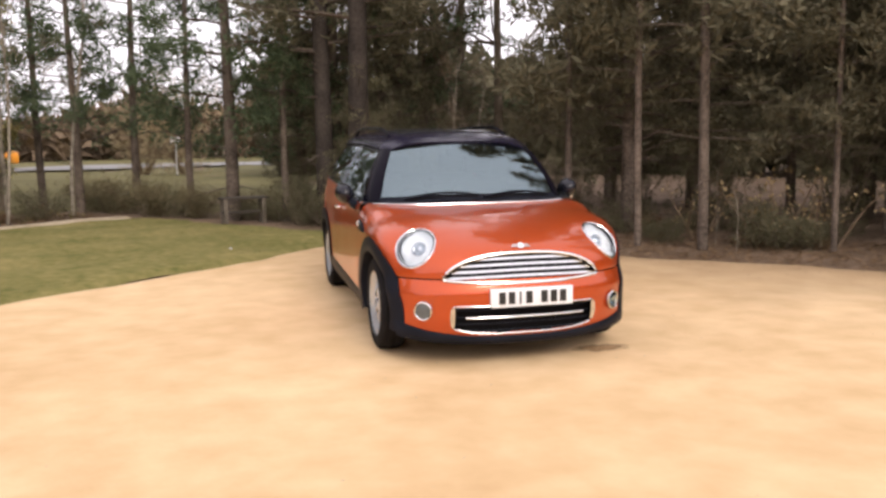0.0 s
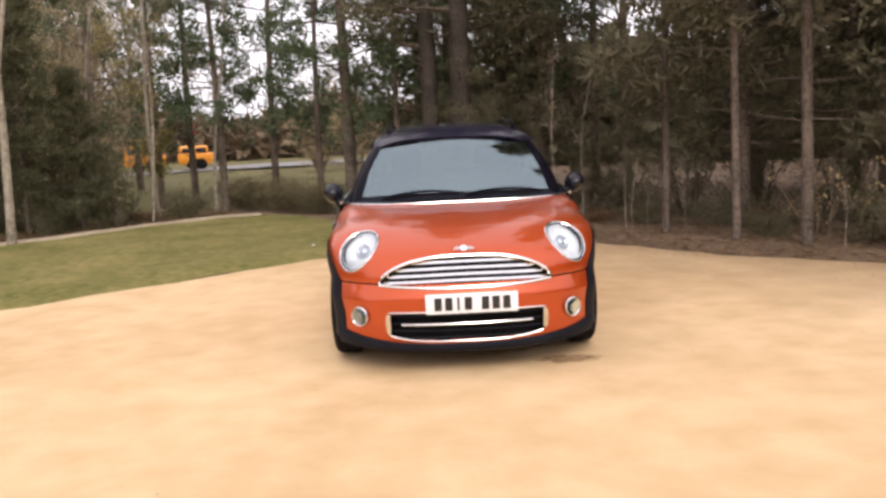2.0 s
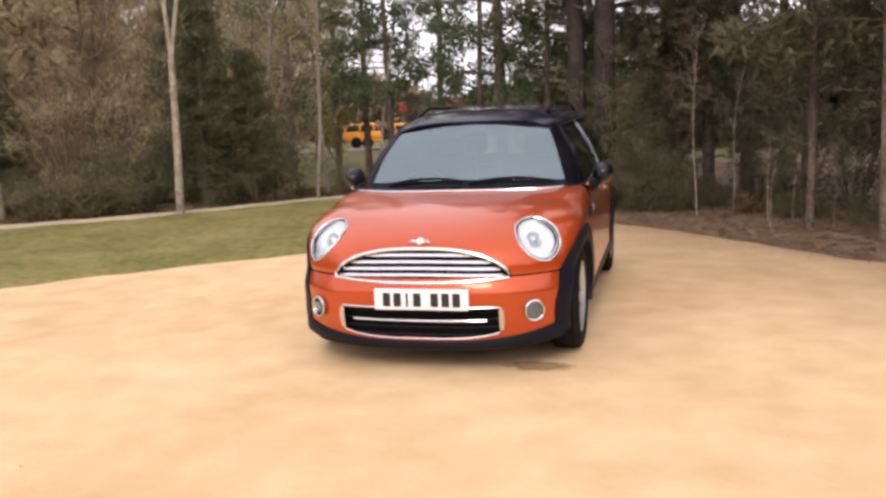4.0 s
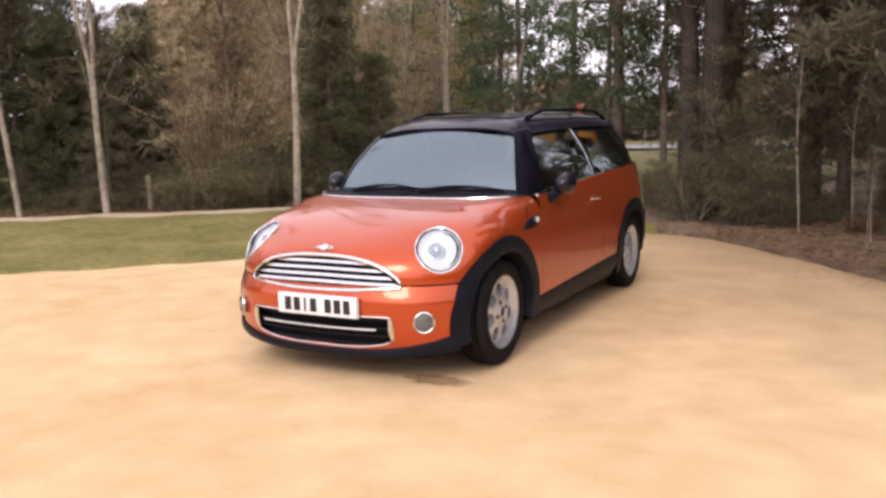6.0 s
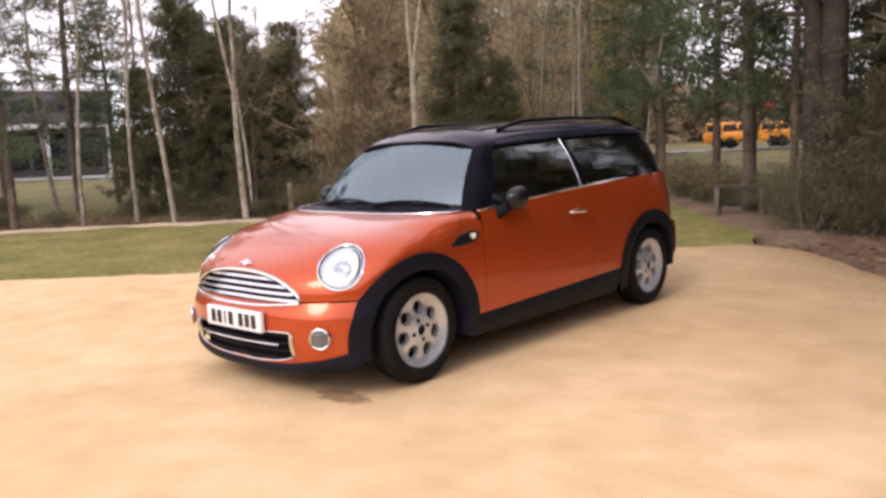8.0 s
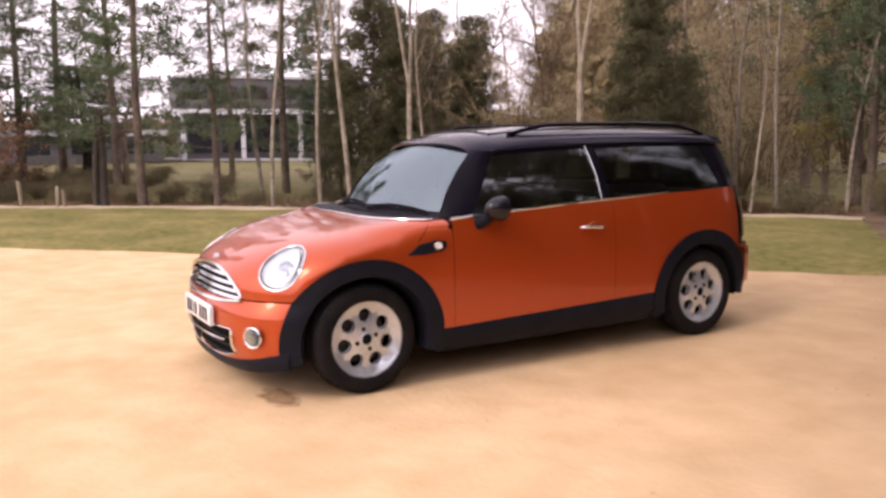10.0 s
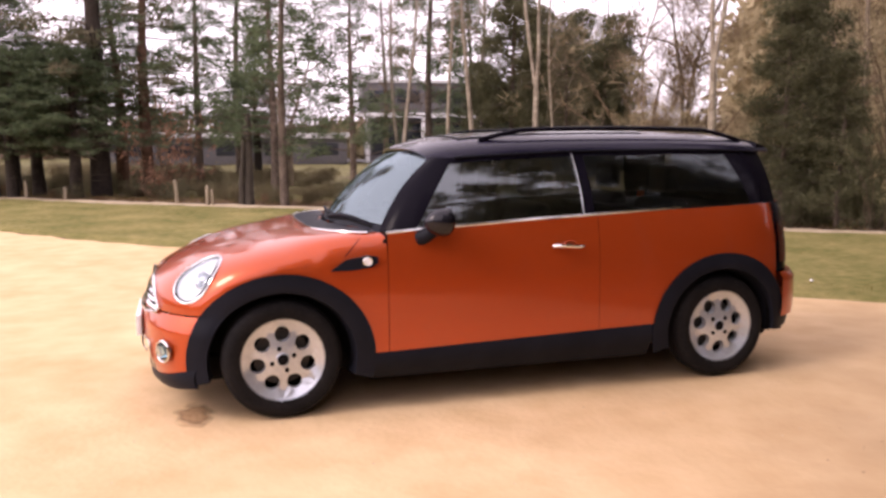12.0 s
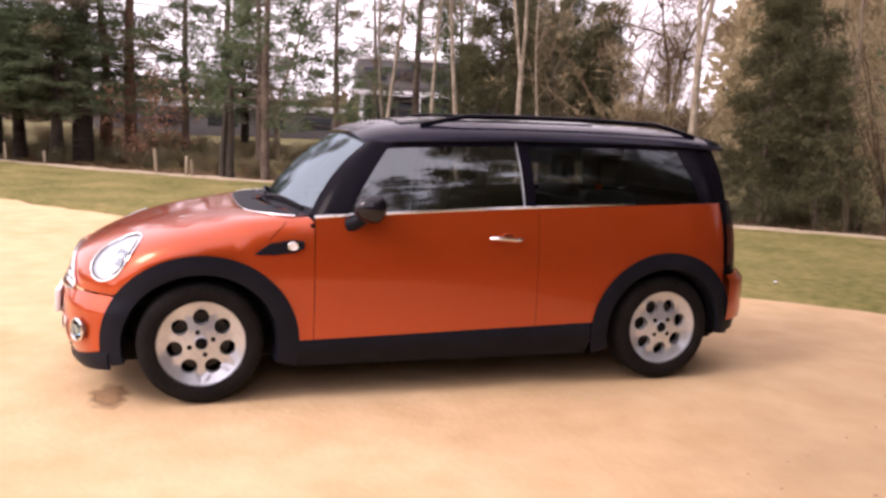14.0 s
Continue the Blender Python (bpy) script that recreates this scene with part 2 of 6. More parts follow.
STEEL = surface("brake_steel", (0.035, 0.033, 0.032), (0.07, 0.065, 0.06), fine=80, broad=6, rough=0.55, metal=0.8, bump=0)
REFLECTOR = surface("lamp_reflector", (0.88, 0.89, 0.91), (0.95, 0.96, 0.98), fine=30, broad=9, rough=0.4, metal=0.0, bump=0.2, bump_scale=60)
PLATE = surface("white_plate", (0.74, 0.77, 0.81), (0.81, 0.84, 0.87), fine=60, broad=9, rough=0.35, bump=0)
INK = surface("black_plate_print", (0.01, 0.01, 0.01), (0.02, 0.02, 0.02), fine=60, broad=9, rough=0.5, bump=0)
SEAT = surface("dark_seat_fabric", (0.02, 0.02, 0.022), (0.05, 0.05, 0.053), fine=120, broad=6, rough=0.9, bump=0.3, distance=0.003)
DASH = surface("dark_dashboard", (0.016, 0.017, 0.018), (0.03, 0.03, 0.032), fine=160, broad=6, rough=0.65, bump=0.1, distance=0.002)
RED_LENS = surface("red_lamp_lens", (0.05, 0.003, 0.003), (0.09, 0.005, 0.004), fine=40, broad=6, rough=0.15, bump=0, coat=1.0)
SCREEN = tinted_glass("windscreen_glass", (0.52, 0.60, 0.62), ior=2.9, sheen=(0.74, 0.93, 1.0))
SIDE_GLASS = tinted_glass("tinted_side_glass", (0.52, 0.55, 0.55), ior=1.6)
DOOR_GLASS = tinted_glass("tinted_door_glass", (0.42, 0.46, 0.46), ior=2.3)
LENS = tinted_glass("clear_lamp_lens", (0.93, 0.94, 0.95), ior=1.5)
WALL_DARK = surface("dark_cladding", (0.075, 0.07, 0.074), (0.12, 0.112, 0.115), fine=6, broad=0.6, rough=0.6, bump=0.1)
WALL_PALE = surface("pale_render", (0.55, 0.55, 0.56), (0.68, 0.68, 0.68), fine=6, broad=0.5, rough=0.7, bump=0.1)
GLASS_DARK = surface("dark_window_glass", (0.02, 0.022, 0.028), (0.04, 0.044, 0.05), fine=2, broad=0.6, rough=0.12, bump=0, spec=0.25)
ORANGE = surface("orange_machine_paint", (0.72, 0.26, 0.02), (0.86, 0.36, 0.04), fine=10, broad=1, rough=0.4, bump=0)
WHITE_PAINT = surface("white_van_paint", (0.70, 0.70, 0.71), (0.80, 0.80, 0.80), fine=6, broad=0.7, rough=0.35, bump=0)
SIGN_RED = surface("faded_red_board", (0.42, 0.05, 0.04), (0.58, 0.09, 0.07), fine=10, broad=2, rough=0.6, bump=0)


# ---- helpers for meshes ----
def thing(name, label, category, group="", kind="", at=(0, 0, 0)):
    ob = new(name)
    ob.location = at
    ob.empty_display_size = 0.2
    return tagged(ob, label, category, group, kind)


def link_mesh(name, me, material, parent=None, label="", smooth=True, angle=40):
    me.materials.append(material)
    if smooth:
        me.polygons.foreach_set("use_smooth", [True] * len(me.polygons))
        if angle:
            me.set_sharp_from_angle(angle=radians(angle))
    ob = new(name, me)
    if parent is not None:
        ob.parent = parent
    if label:
        tagged(ob, label)
    return ob


def part(name, bm, material, parent=None, label="", smooth=True, angle=40):
    me = bpy.data.meshes.new(name)
    bmesh.ops.recalc_face_normals(bm, faces=bm.faces)
    bm.to_mesh(me)
    bm.free()
    return link_mesh(name, me, material, parent, label, smooth, angle)


def raw(name, verts, faces, material, parent=None, label="", smooth=False):
    me = bpy.data.meshes.new(name)
    me.from_pydata(verts, [], faces)
    return link_mesh(name, me, material, parent, label, smooth, 0)


def curve(points):
    """A monotone smooth function through (x, y) control points."""
    xs = np.array([p[0] for p in points], float)
    ys = np.array([p[1] for p in points], float)
    h = np.diff(xs)
    d = np.diff(ys) / h
    m = np.zeros(len(xs))
    m[0], m[-1] = d[0], d[-1]
    for i in range(1, len(xs) - 1):
        if d[i - 1] * d[i] > 0:
            w1, w2 = 2 * h[i] + h[i - 1], h[i] + 2 * h[i - 1]
            m[i] = (w1 + w2) / (w1 / d[i - 1] + w2 / d[i])

    def at(x):
        x = min(max(x, xs[0]), xs[-1])
        i = int(min(max(np.searchsorted(xs, x) - 1, 0), len(h) - 1))
        s = (x - xs[i]) / h[i]
        return float((2 * s**3 - 3 * s**2 + 1) * ys[i] + (s**3 - 2 * s**2 + s) * h[i] * m[i] + (3 * s**2 - 2 * s**3) * ys[i + 1] + (s**3 - s**2) * h[i] * m[i + 1])

    return at


def trail(points, n):
    """n points evenly along a smooth path through the given 2D or 3D points."""
    p = [np.array(q, float) for q in points]
    t = np.r_[0, np.cumsum([np.linalg.norm(b - a) for a, b in zip(p, p[1:])])]
    fs = [curve(list(zip(t, [q[k] for q in p]))) for k in range(len(p[0]))]
    return [tuple(f(s) for f in fs) for s in np.linspace(0, t[-1], n)]


def sheet(fn, us, vs, keep=None, thick=0.0):
    """A grid of quads from fn(u, v) -> point; keep(centre) drops faces; thick gives it depth along its normals."""
    bm = bmesh.new()
    rows = [[bm.verts.new(fn(u, v)) for v in vs] for u in us]
    for i in range(len(us) - 1):
        for j in range(len(vs) - 1):
            q = [rows[i][j], rows[i + 1][j], rows[i + 1][j + 1], rows[i][j + 1]]
            if keep:
                c = sum((x.co for x in q), Vector()) / 4
                if not keep(c):
                    continue
            bm.faces.new(q)
    bmesh.ops.remove_doubles(bm, verts=bm.verts, dist=1e-5)
    bmesh.ops.delete(bm, geom=[v for v in bm.verts if not v.link_faces], context="VERTS")
    if thick:
        bmesh.ops.recalc_face_normals(bm, faces=bm.faces)
        bmesh.ops.solidify(bm, geom=bm.faces[:], thickness=thick)
    return bm


def tube(path, radii, sides=8, bm=None, closed=False):
    """A round tube along 3D points, with a radius at each (or one for all)."""
    bm = bm or bmesh.new()
    path = [Vector(p) for p in path]
    n = len(path)
    if not isinstance(radii, (list, tuple)):
        radii = [radii] * n
    rings = []
    for i, p in enumerate(path):
        a = path[i - 1] if (i or closed) else path[0]
        b = path[(i + 1) % n] if (i + 1 < n or closed) else path[-1]
        d = (b - a).normalized()
        up = Vector((0, 0, 1)) if abs(d.z) < 0.9 else Vector((1, 0, 0))
        e1 = d.cross(up).normalized()
        e2 = d.cross(e1).normalized()
        rings.append([bm.verts.new(p + (e1 * math.cos(t) + e2 * math.sin(t)) * radii[i]) for t in (2 * math.pi * k / sides for k in range(sides))])
    for i in range(n if closed else n - 1):
        r0, r1 = rings[i], rings[(i + 1) % n]
        for k in range(sides):
            bm.faces.new((r0[k], r0[(k + 1) % sides], r1[(k + 1) % sides], r1[k]))
    if not closed:
        bm.faces.new(rings[0][::-1])
        bm.faces.new(rings[-1])
    return bm


def box(x0, x1, y0, y1, z0, z1, bevel=0.0, bm=None, segments=2):
    own = bmesh.new()
    bmesh.ops.create_cube(own, size=1)
    for v in own.verts:
        v.co = Vector(((x0 + x1) / 2 + v.co.x * (x1 - x0), (y0 + y1) / 2 + v.co.y * (y1 - y0), (z0 + z1) / 2 + v.co.z * (z1 - z0)))
    if bevel:
        bmesh.ops.bevel(own, geom=own.edges[:], offset=bevel, segments=segments, profile=0.5, affect="EDGES")
    if bm is None:
        return own
    me = bpy.data.meshes.new("joined")
    own.to_mesh(me)
    own.free()
    bm.from_mesh(me)
    bpy.data.meshes.remove(me)
    return bm


def lathe(profile, sides=40, axis="X", centre=(0, 0, 0), closed=False):
    """Turns (along, radius) pairs round an axis."""
    bm = bmesh.new()
    rings = []
    for a, r in profile:
        ring = []
        for k in range(sides):
            t = 2 * math.pi * k / sides
            c, s = r * math.cos(t), r * math.sin(t)
            p = {"X": (a, c, s), "Y": (c, a, s), "Z": (c, s, a)}[axis]
            ring.append(bm.verts.new(Vector(p) + Vector(centre)))
        rings.append(ring)
    pairs = list(zip(rings, rings[1:])) + ([(rings[-1], rings[0])] if closed else [])
    for a, b in pairs:
        for k in range(sides):
            bm.faces.new((a[k], a[(k + 1) % sides], b[(k + 1) % sides], b[k]))
    if not closed:
        for ring, (_, r) in ((rings[0], profile[0]), (rings[-1], profile[-1])):
            if r > 1e-4:
                bm.faces.new(ring)
    bmesh.ops.remove_doubles(bm, verts=bm.verts, dist=1e-6)
    return bm


# ---- the car ----
FRONT_Y, REAR_Y, AXLE, HUB_Z, ARCH_R = -1.935, 1.985, 1.2735, 0.30, 0.460
HALF = 0.835
hood_line = curve([(0.0, 0.53), (0.07, 0.60), (0.14, 0.655), (0.22, 0.702), (0.32, 0.752), (0.52, 0.826), (0.74, 0.888), (0.9, 0.915), (1.0, 0.929)])
hood_run = curve([(0.0, -1.935), (0.07, -1.92), (0.14, -1.895), (0.22, -1.85), (0.32, -1.765), (0.52, -1.57), (0.74, -1.28), (0.9, -1.05), (1.0, -0.80)])
side_bulge = curve([(0.12, 0.985), (0.30, 0.997), (0.45, 1.0), (0.60, 1.0), (0.78, 0.990), (0.92, 0.964), (1.03, 0.935)])
belt = curve([(-1.0, 0.898), (-0.87, 0.908), (-0.3, 0.942), (0.33, 0.972), (1.0, 0.998), (1.6, 1.016), (2.0, 1.018)])
nose_lean = curve([(0.12, 0.045), (0.20, 0.012), (0.32, -0.026), (0.44, -0.026), (0.53, 0.0)])
tail_run = curve([(0.25, 1.955), (0.40, 1.985), (0.56, 1.985), (0.60, 1.945), (0.80, 1.925), (1.02, 1.885), (1.36, 1.78)])


def fullness(z):
    """The bumper's corners are fuller than the bonnet's."""
    return 2.8 + 0.75 * min(1.0, max(0.0, (0.53 - z) / 0.09))


def plan_front(x, z=0.6):
    """How far forward the nose reaches at a half-width x."""
    return -1.2 - 0.735 * max(0.0, 1 - min(1.0, abs(x) / HALF) ** 2.4) ** (1 / fullness(z))


def plan_half(y, z=0.6):
    """The body's half-width at y."""
    if y < -1.2:
        return HALF * max(0.0, 1 - min(1.0, (-1.2 - y) / 0.735) ** fullness(z)) ** (1 / 2.4)
    return HALF


def arch_z(y, axle, r=ARCH_R):
    d = abs(y - axle)
    return HUB_Z + 0.94 * math.sqrt(r * r - d * d) if d < r else 0.0


def body_x(y, z):
    """The outer half-width of the body at y and z."""
    w = plan_half(y, z) if y < 0 else HALF
    if y > 1.2:
        reach = tail_run(z) - 1.2
        w = HALF * max(0.0, 1 - min(1.0, (y - 1.2) / reach) ** 3.6) ** (1 / 3.6)
    return w * side_bulge(z)


car = thing("car", "bright metallic orange estate car with black roof and silver alloy wheels", "car")


# bonnet: a rounded clamshell from the bumper line to the windscreen
def bonnet_low(y):
    z = max(0.535, arch_z(y, -AXLE))
    return 0.722 if y > -1.10 else z


def clam_z(y):
    """The clamshell's cut down the side, from the windscreen's foot to the scuttle."""
    return 0.722 + min(1.0, max(0.0, (y + 1.045) / 0.185)) * 0.186


def eased(k):
    """A smooth step from 0 to 1."""
    k = min(1.0, max(0.0, k))
    return k * k * (3 - 2 * k)


def bonnet_point(t, a):
    y = hood_run(t)
    top, zb = hood_line(t), bonnet_low(y)
    s = min(1.0, t / 0.9)
    n = 2.4 + 3.4 * s**1.6 + 16 * eased((y + 1.26) / 0.46)
    m = 2.4 - 0.35 * s
    w = (plan_half(y) if y < -1.2 else HALF) * (1.0 if t < 0.3 else side_bulge(max(0.55, zb)))
    q = abs(a)
    x = w * math.sin(q * math.pi / 2) ** (2 / n)
    z = zb + max(top - zb, 0.004) * math.cos(q * math.pi / 2) ** (2 / m)
    back = 0.168 * (x / 0.7) ** 2 if t > 0.9 else 0.0
    y2 = min(y + (t - 0.9) / 0.1 * (-0.15 + back), -0.7372) if t > 0.9 else y
    return Vector((math.copysign(x, a) if a else 0.0, y2, z))


def spaced(n, power=1.0):
    return [-(abs(k / n) ** power) if k < 0 else (k / n) ** power for k in range(-n, n + 1)]


HL = (0.606, -1.648, 0.700)
HL_N = Vector((0.44, -0.80, 0.42)).normalized()
HL_U = (Vector((0, 0, 1)) - HL_N * HL_N.z).normalized()
HL_R = HL_U.cross(HL_N).normalized()


def in_lamp(c, grow=0.0):
    d = Vector((abs(c.x), c.y, c.z)) - Vector(HL)
    return (d.dot(HL_R) / (0.119 + grow)) ** 2 + (d.dot(HL_U) / (0.135 + grow)) ** 2 < 1 and abs(d.dot(HL_N)) < 0.15


def grille_top(x):
    return 0.530 + 0.150 * max(0.0, 1 - (abs(x) / 0.497) ** 2.7) ** 0.62


def grille_low(x):
    return 0.508 + 0.020 * (abs(x) / 0.497) ** 2.5


def in_grille(c, grow=0.0):
    return abs(c.x) < 0.49 + grow and grille_low(c.x) - grow < c.z < grille_top(c.x) + grow and c.y < -1.7


ts = [0.0] + [(k / 70) ** 1.35 for k in range(1, 71)]
bonnet = part("bonnet", sheet(bonnet_point, ts, spaced(46, 0.85), keep=lambda c: not in_lamp(c) and not in_grille(c, -0.004) and (c.y < -1.05 or c.z > clam_z(c.y))), PAINT, car)
part("wing_top", sheet(bonnet_point, ts, spaced(46, 0.85), keep=lambda c: c.y > -1.05 and c.z <= clam_z(c.y) and c.x > 0), PAINT, car)
part("wing_top", sheet(bonnet_point, ts, spaced(46, 0.85), keep=lambda c: c.y > -1.05 and c.z <= clam_z(c.y) and c.x < 0), PAINT, car)

from mathutils.bvhtree import BVHTree

whole = sheet(bonnet_point, ts, spaced(46, 0.85))
whole_tree = BVHTree.FromBMesh(whole)
whole.free()


def on_bonnet(p, way):
    hit = whole_tree.ray_cast(Vector(p) - way * 0.4, way)[0]
    return hit if hit else Vector(p)


def nose_y(x, z):
    """The front surface: bumper below the shut line, bonnet nose above it."""
    if z < 0.54:
        return plan_front(x, z) + nose_lean(z)
    hit = whole_tree.ray_cast(Vector((x, -3, z)), Vector((0, 1, 0)))[0]
    return hit.y if hit else plan_front(x) + (z - 0.54)


# front bumper with the lower intake
def in_intake(x, z, grow=0.0):
    top = 0.372 + grow
    low = 0.199 + 0.045 * (abs(x) / 0.46) ** 4 - grow
    return abs(x) < 0.452 + grow and low < z < top


def bumper_low(x):
    """The painted bumper's lower edge, which rises towards the wheels."""
    return 0.164 + 0.085 * (abs(x) / 0.72) ** 3


def bumper_point(u, v):
    edge = HALF * 0.999
    low = bumper_low(abs(u) * 0.70)
    z = low + (0.527 - low) * v
    if z > 0.30:
        edge = min(edge, plan_half(-AXLE - math.sqrt(max(ARCH_R**2 - ((z - HUB_Z) / 0.94) ** 2, 0.0)) - 0.004, z))
    else:
        edge = plan_half(-AXLE - ARCH_R - 0.004, z)
    x = edge * u
    return Vector((x, plan_front(x, z) + nose_lean(z) * (1 - (abs(u)) ** 6), z))


part("front_bumper", sheet(bumper_point, spaced(60, 0.9), [k / 26 for k in range(27)], keep=lambda c: not in_intake(c.x, c.z)), PAINT, car)


def lip_point(u, v):
    x = 0.745 * u
    low = 0.134 + 0.046 * abs(u) ** 3
    z = low + (bumper_low(x) + 0.012 - low) * v
    return Vector((x, plan_front(x, z) + nose_lean(z) * (1 - abs(u) ** 6) + 0.006 - 0.012 * math.sin(v * math.pi), z))


part("bumper_lip", sheet(lip_point, spaced(40), [k / 6 for k in range(7)], thick=-0.012), TRIM, car, "black plastic chin spoiler")
part("intake_mesh", sheet(lambda u, v: Vector((0.47 * u, plan_front(0.47 * u, 0.3) + 0.045, 0.17 + 0.215 * v)), spaced(20), [0, 0.5, 1]), SOOT, car, "black mesh behind the lower intake")
for k in range(4):
    zk = 0.215 + 0.042 * k
    part("intake_slat", tube([(x, plan_front(x, 0.3) + 0.018, zk) for x in np.linspace(-0.44, 0.44, 21)], 0.0055, 6), TRIM, car)


def ring_on_nose(fn_pts, r, name, material, label="", off=0.006):
    pts = [(x, nose_y(x, z) - off, z) for x, z in fn_pts]
    return part(name, tube(pts, r, 8, closed=True), material, car, label)


intake_loop = [(x, 0.374) for x in np.linspace(-0.44, 0.44, 24)] + [(0.458, 0.355), (0.462, 0.30), (0.455, 0.255)]
intake_loop += [(x, 0.197 + 0.045 * (abs(x) / 0.46) ** 4) for x in np.linspace(0.435, -0.435, 30)] + [(-0.455, 0.255), (-0.462, 0.30), (-0.458, 0.355)]
ring_on_nose(intake_loop, 0.0048, "intake_surround", CHROME, "thin bright surround of the lower intake")
part("intake_bar", tube([(x, nose_y(x, 0.304) - 0.004, 0.304) for x in np.linspace(-0.372, 0.372, 25)], 0.0062, 8), CHROME, car, "chrome bar across the lower intake")
for s in (-1, 1):
    part("intake_end", tube([(s * 0.446, nose_y(s * 0.446, z) + 0.004, z) for z in np.linspace(0.25, 0.365, 7)], 0.013, 8), CHROME, car)

# grille with chrome surround and slats
g_loop = [(x, grille_top(x)) for x in np.linspace(-0.492, 0.492, 61)] + [(x, grille_low(x)) for x in np.linspace(0.488, -0.488, 41)]
ring_on_nose(g_loop, 0.0098, "grille_surround", CHROME, "polished chrome grille surround", off=0.010)
part("grille_backing", sheet(lambda u, v: Vector((0.485 * u, nose_y(0.485 * u, grille_low(0.485 * u) + v * (grille_top(0.485 * u) - grille_low(0.485 * u))) + 0.035, grille_low(0.485 * u) + v * (grille_top(0.485 * u) - grille_low(0.485 * u)))), spaced(30), [0, 0.2, 0.4, 0.6, 0.8, 1]), SOOT, car, "black void behind the grille slats")
for k in range(4):
    z0 = 0.548 + 0.034 * k
    half = 0.49 * max(0.0, 1 - ((z0 - 0.53) / 0.150) ** (1 / 0.62)) ** (1 / 2.7) - 0.012

    def slat_point(u, v, z0=z0, half=half):
        x = half * u
        z = z0 + 0.013 * (v - 0.5) - 0.012 * (abs(x) / 0.49) ** 2
        return Vector((x, nose_y(x, z0) - 0.002 + 0.012 * (v - 0.5), z))

    part("grille_slat", sheet(slat_point, spaced(20), [0, 0.5, 1], thick=0.006), CHROME, car, "chrome grille slat")

# badge: a plain winged shape
bd = on_bonnet((0, -1.84, 0.71), Vector((0, 0.72, -0.69)).normalized())
badge_bm = lathe([(-0.006, 0.0), (-0.006, 0.022), (0.0, 0.027), (0.004, 0.027)], 24, "Z")
for s in (-1, 1):
    for k in range(3):
        box(s * 0.028 if s > 0 else -0.078 + 0.008 * k, 0.078 - 0.008 * k if s > 0 else -0.028, -0.012 + 0.009 * k, -0.005 + 0.009 * k, -0.004, 0.004, 0.0015, badge_bm, 1)
for v in badge_bm.verts:
    v.co = Matrix.Rotation(radians(48), 4, "X") @ (v.co * 0.8) + bd + Vector((0, -0.006, 0.006))
part("badge", badge_bm, CHROME, car, "chrome winged badge on the bonnet")

# number plate: white, its characters as plain bars
plate_x, plate_y, plate_z = 0.028, -1.976, 0.421
plate = part("number_plate", box(plate_x - 0.26, plate_x + 0.26, plate_y - 0.006, plate_y + 0.02, plate_z - 0.056, plate_z + 0.056, 0.004), PLATE, car, "white front number plate")
for cx in (-0.190, -0.130, -0.076, -0.020, 0.076, 0.136, 0.196):
    wide = 0.012 if abs(cx + 0.076) < 0.01 else 0.042
    part("bar", box(plate_x + cx - wide / 2, plate_x + cx + wide / 2, plate_y - 0.0085, plate_y - 0.005, plate_z - 0.037, plate_z + 0.037, 0.001, None, 1), INK, plate)

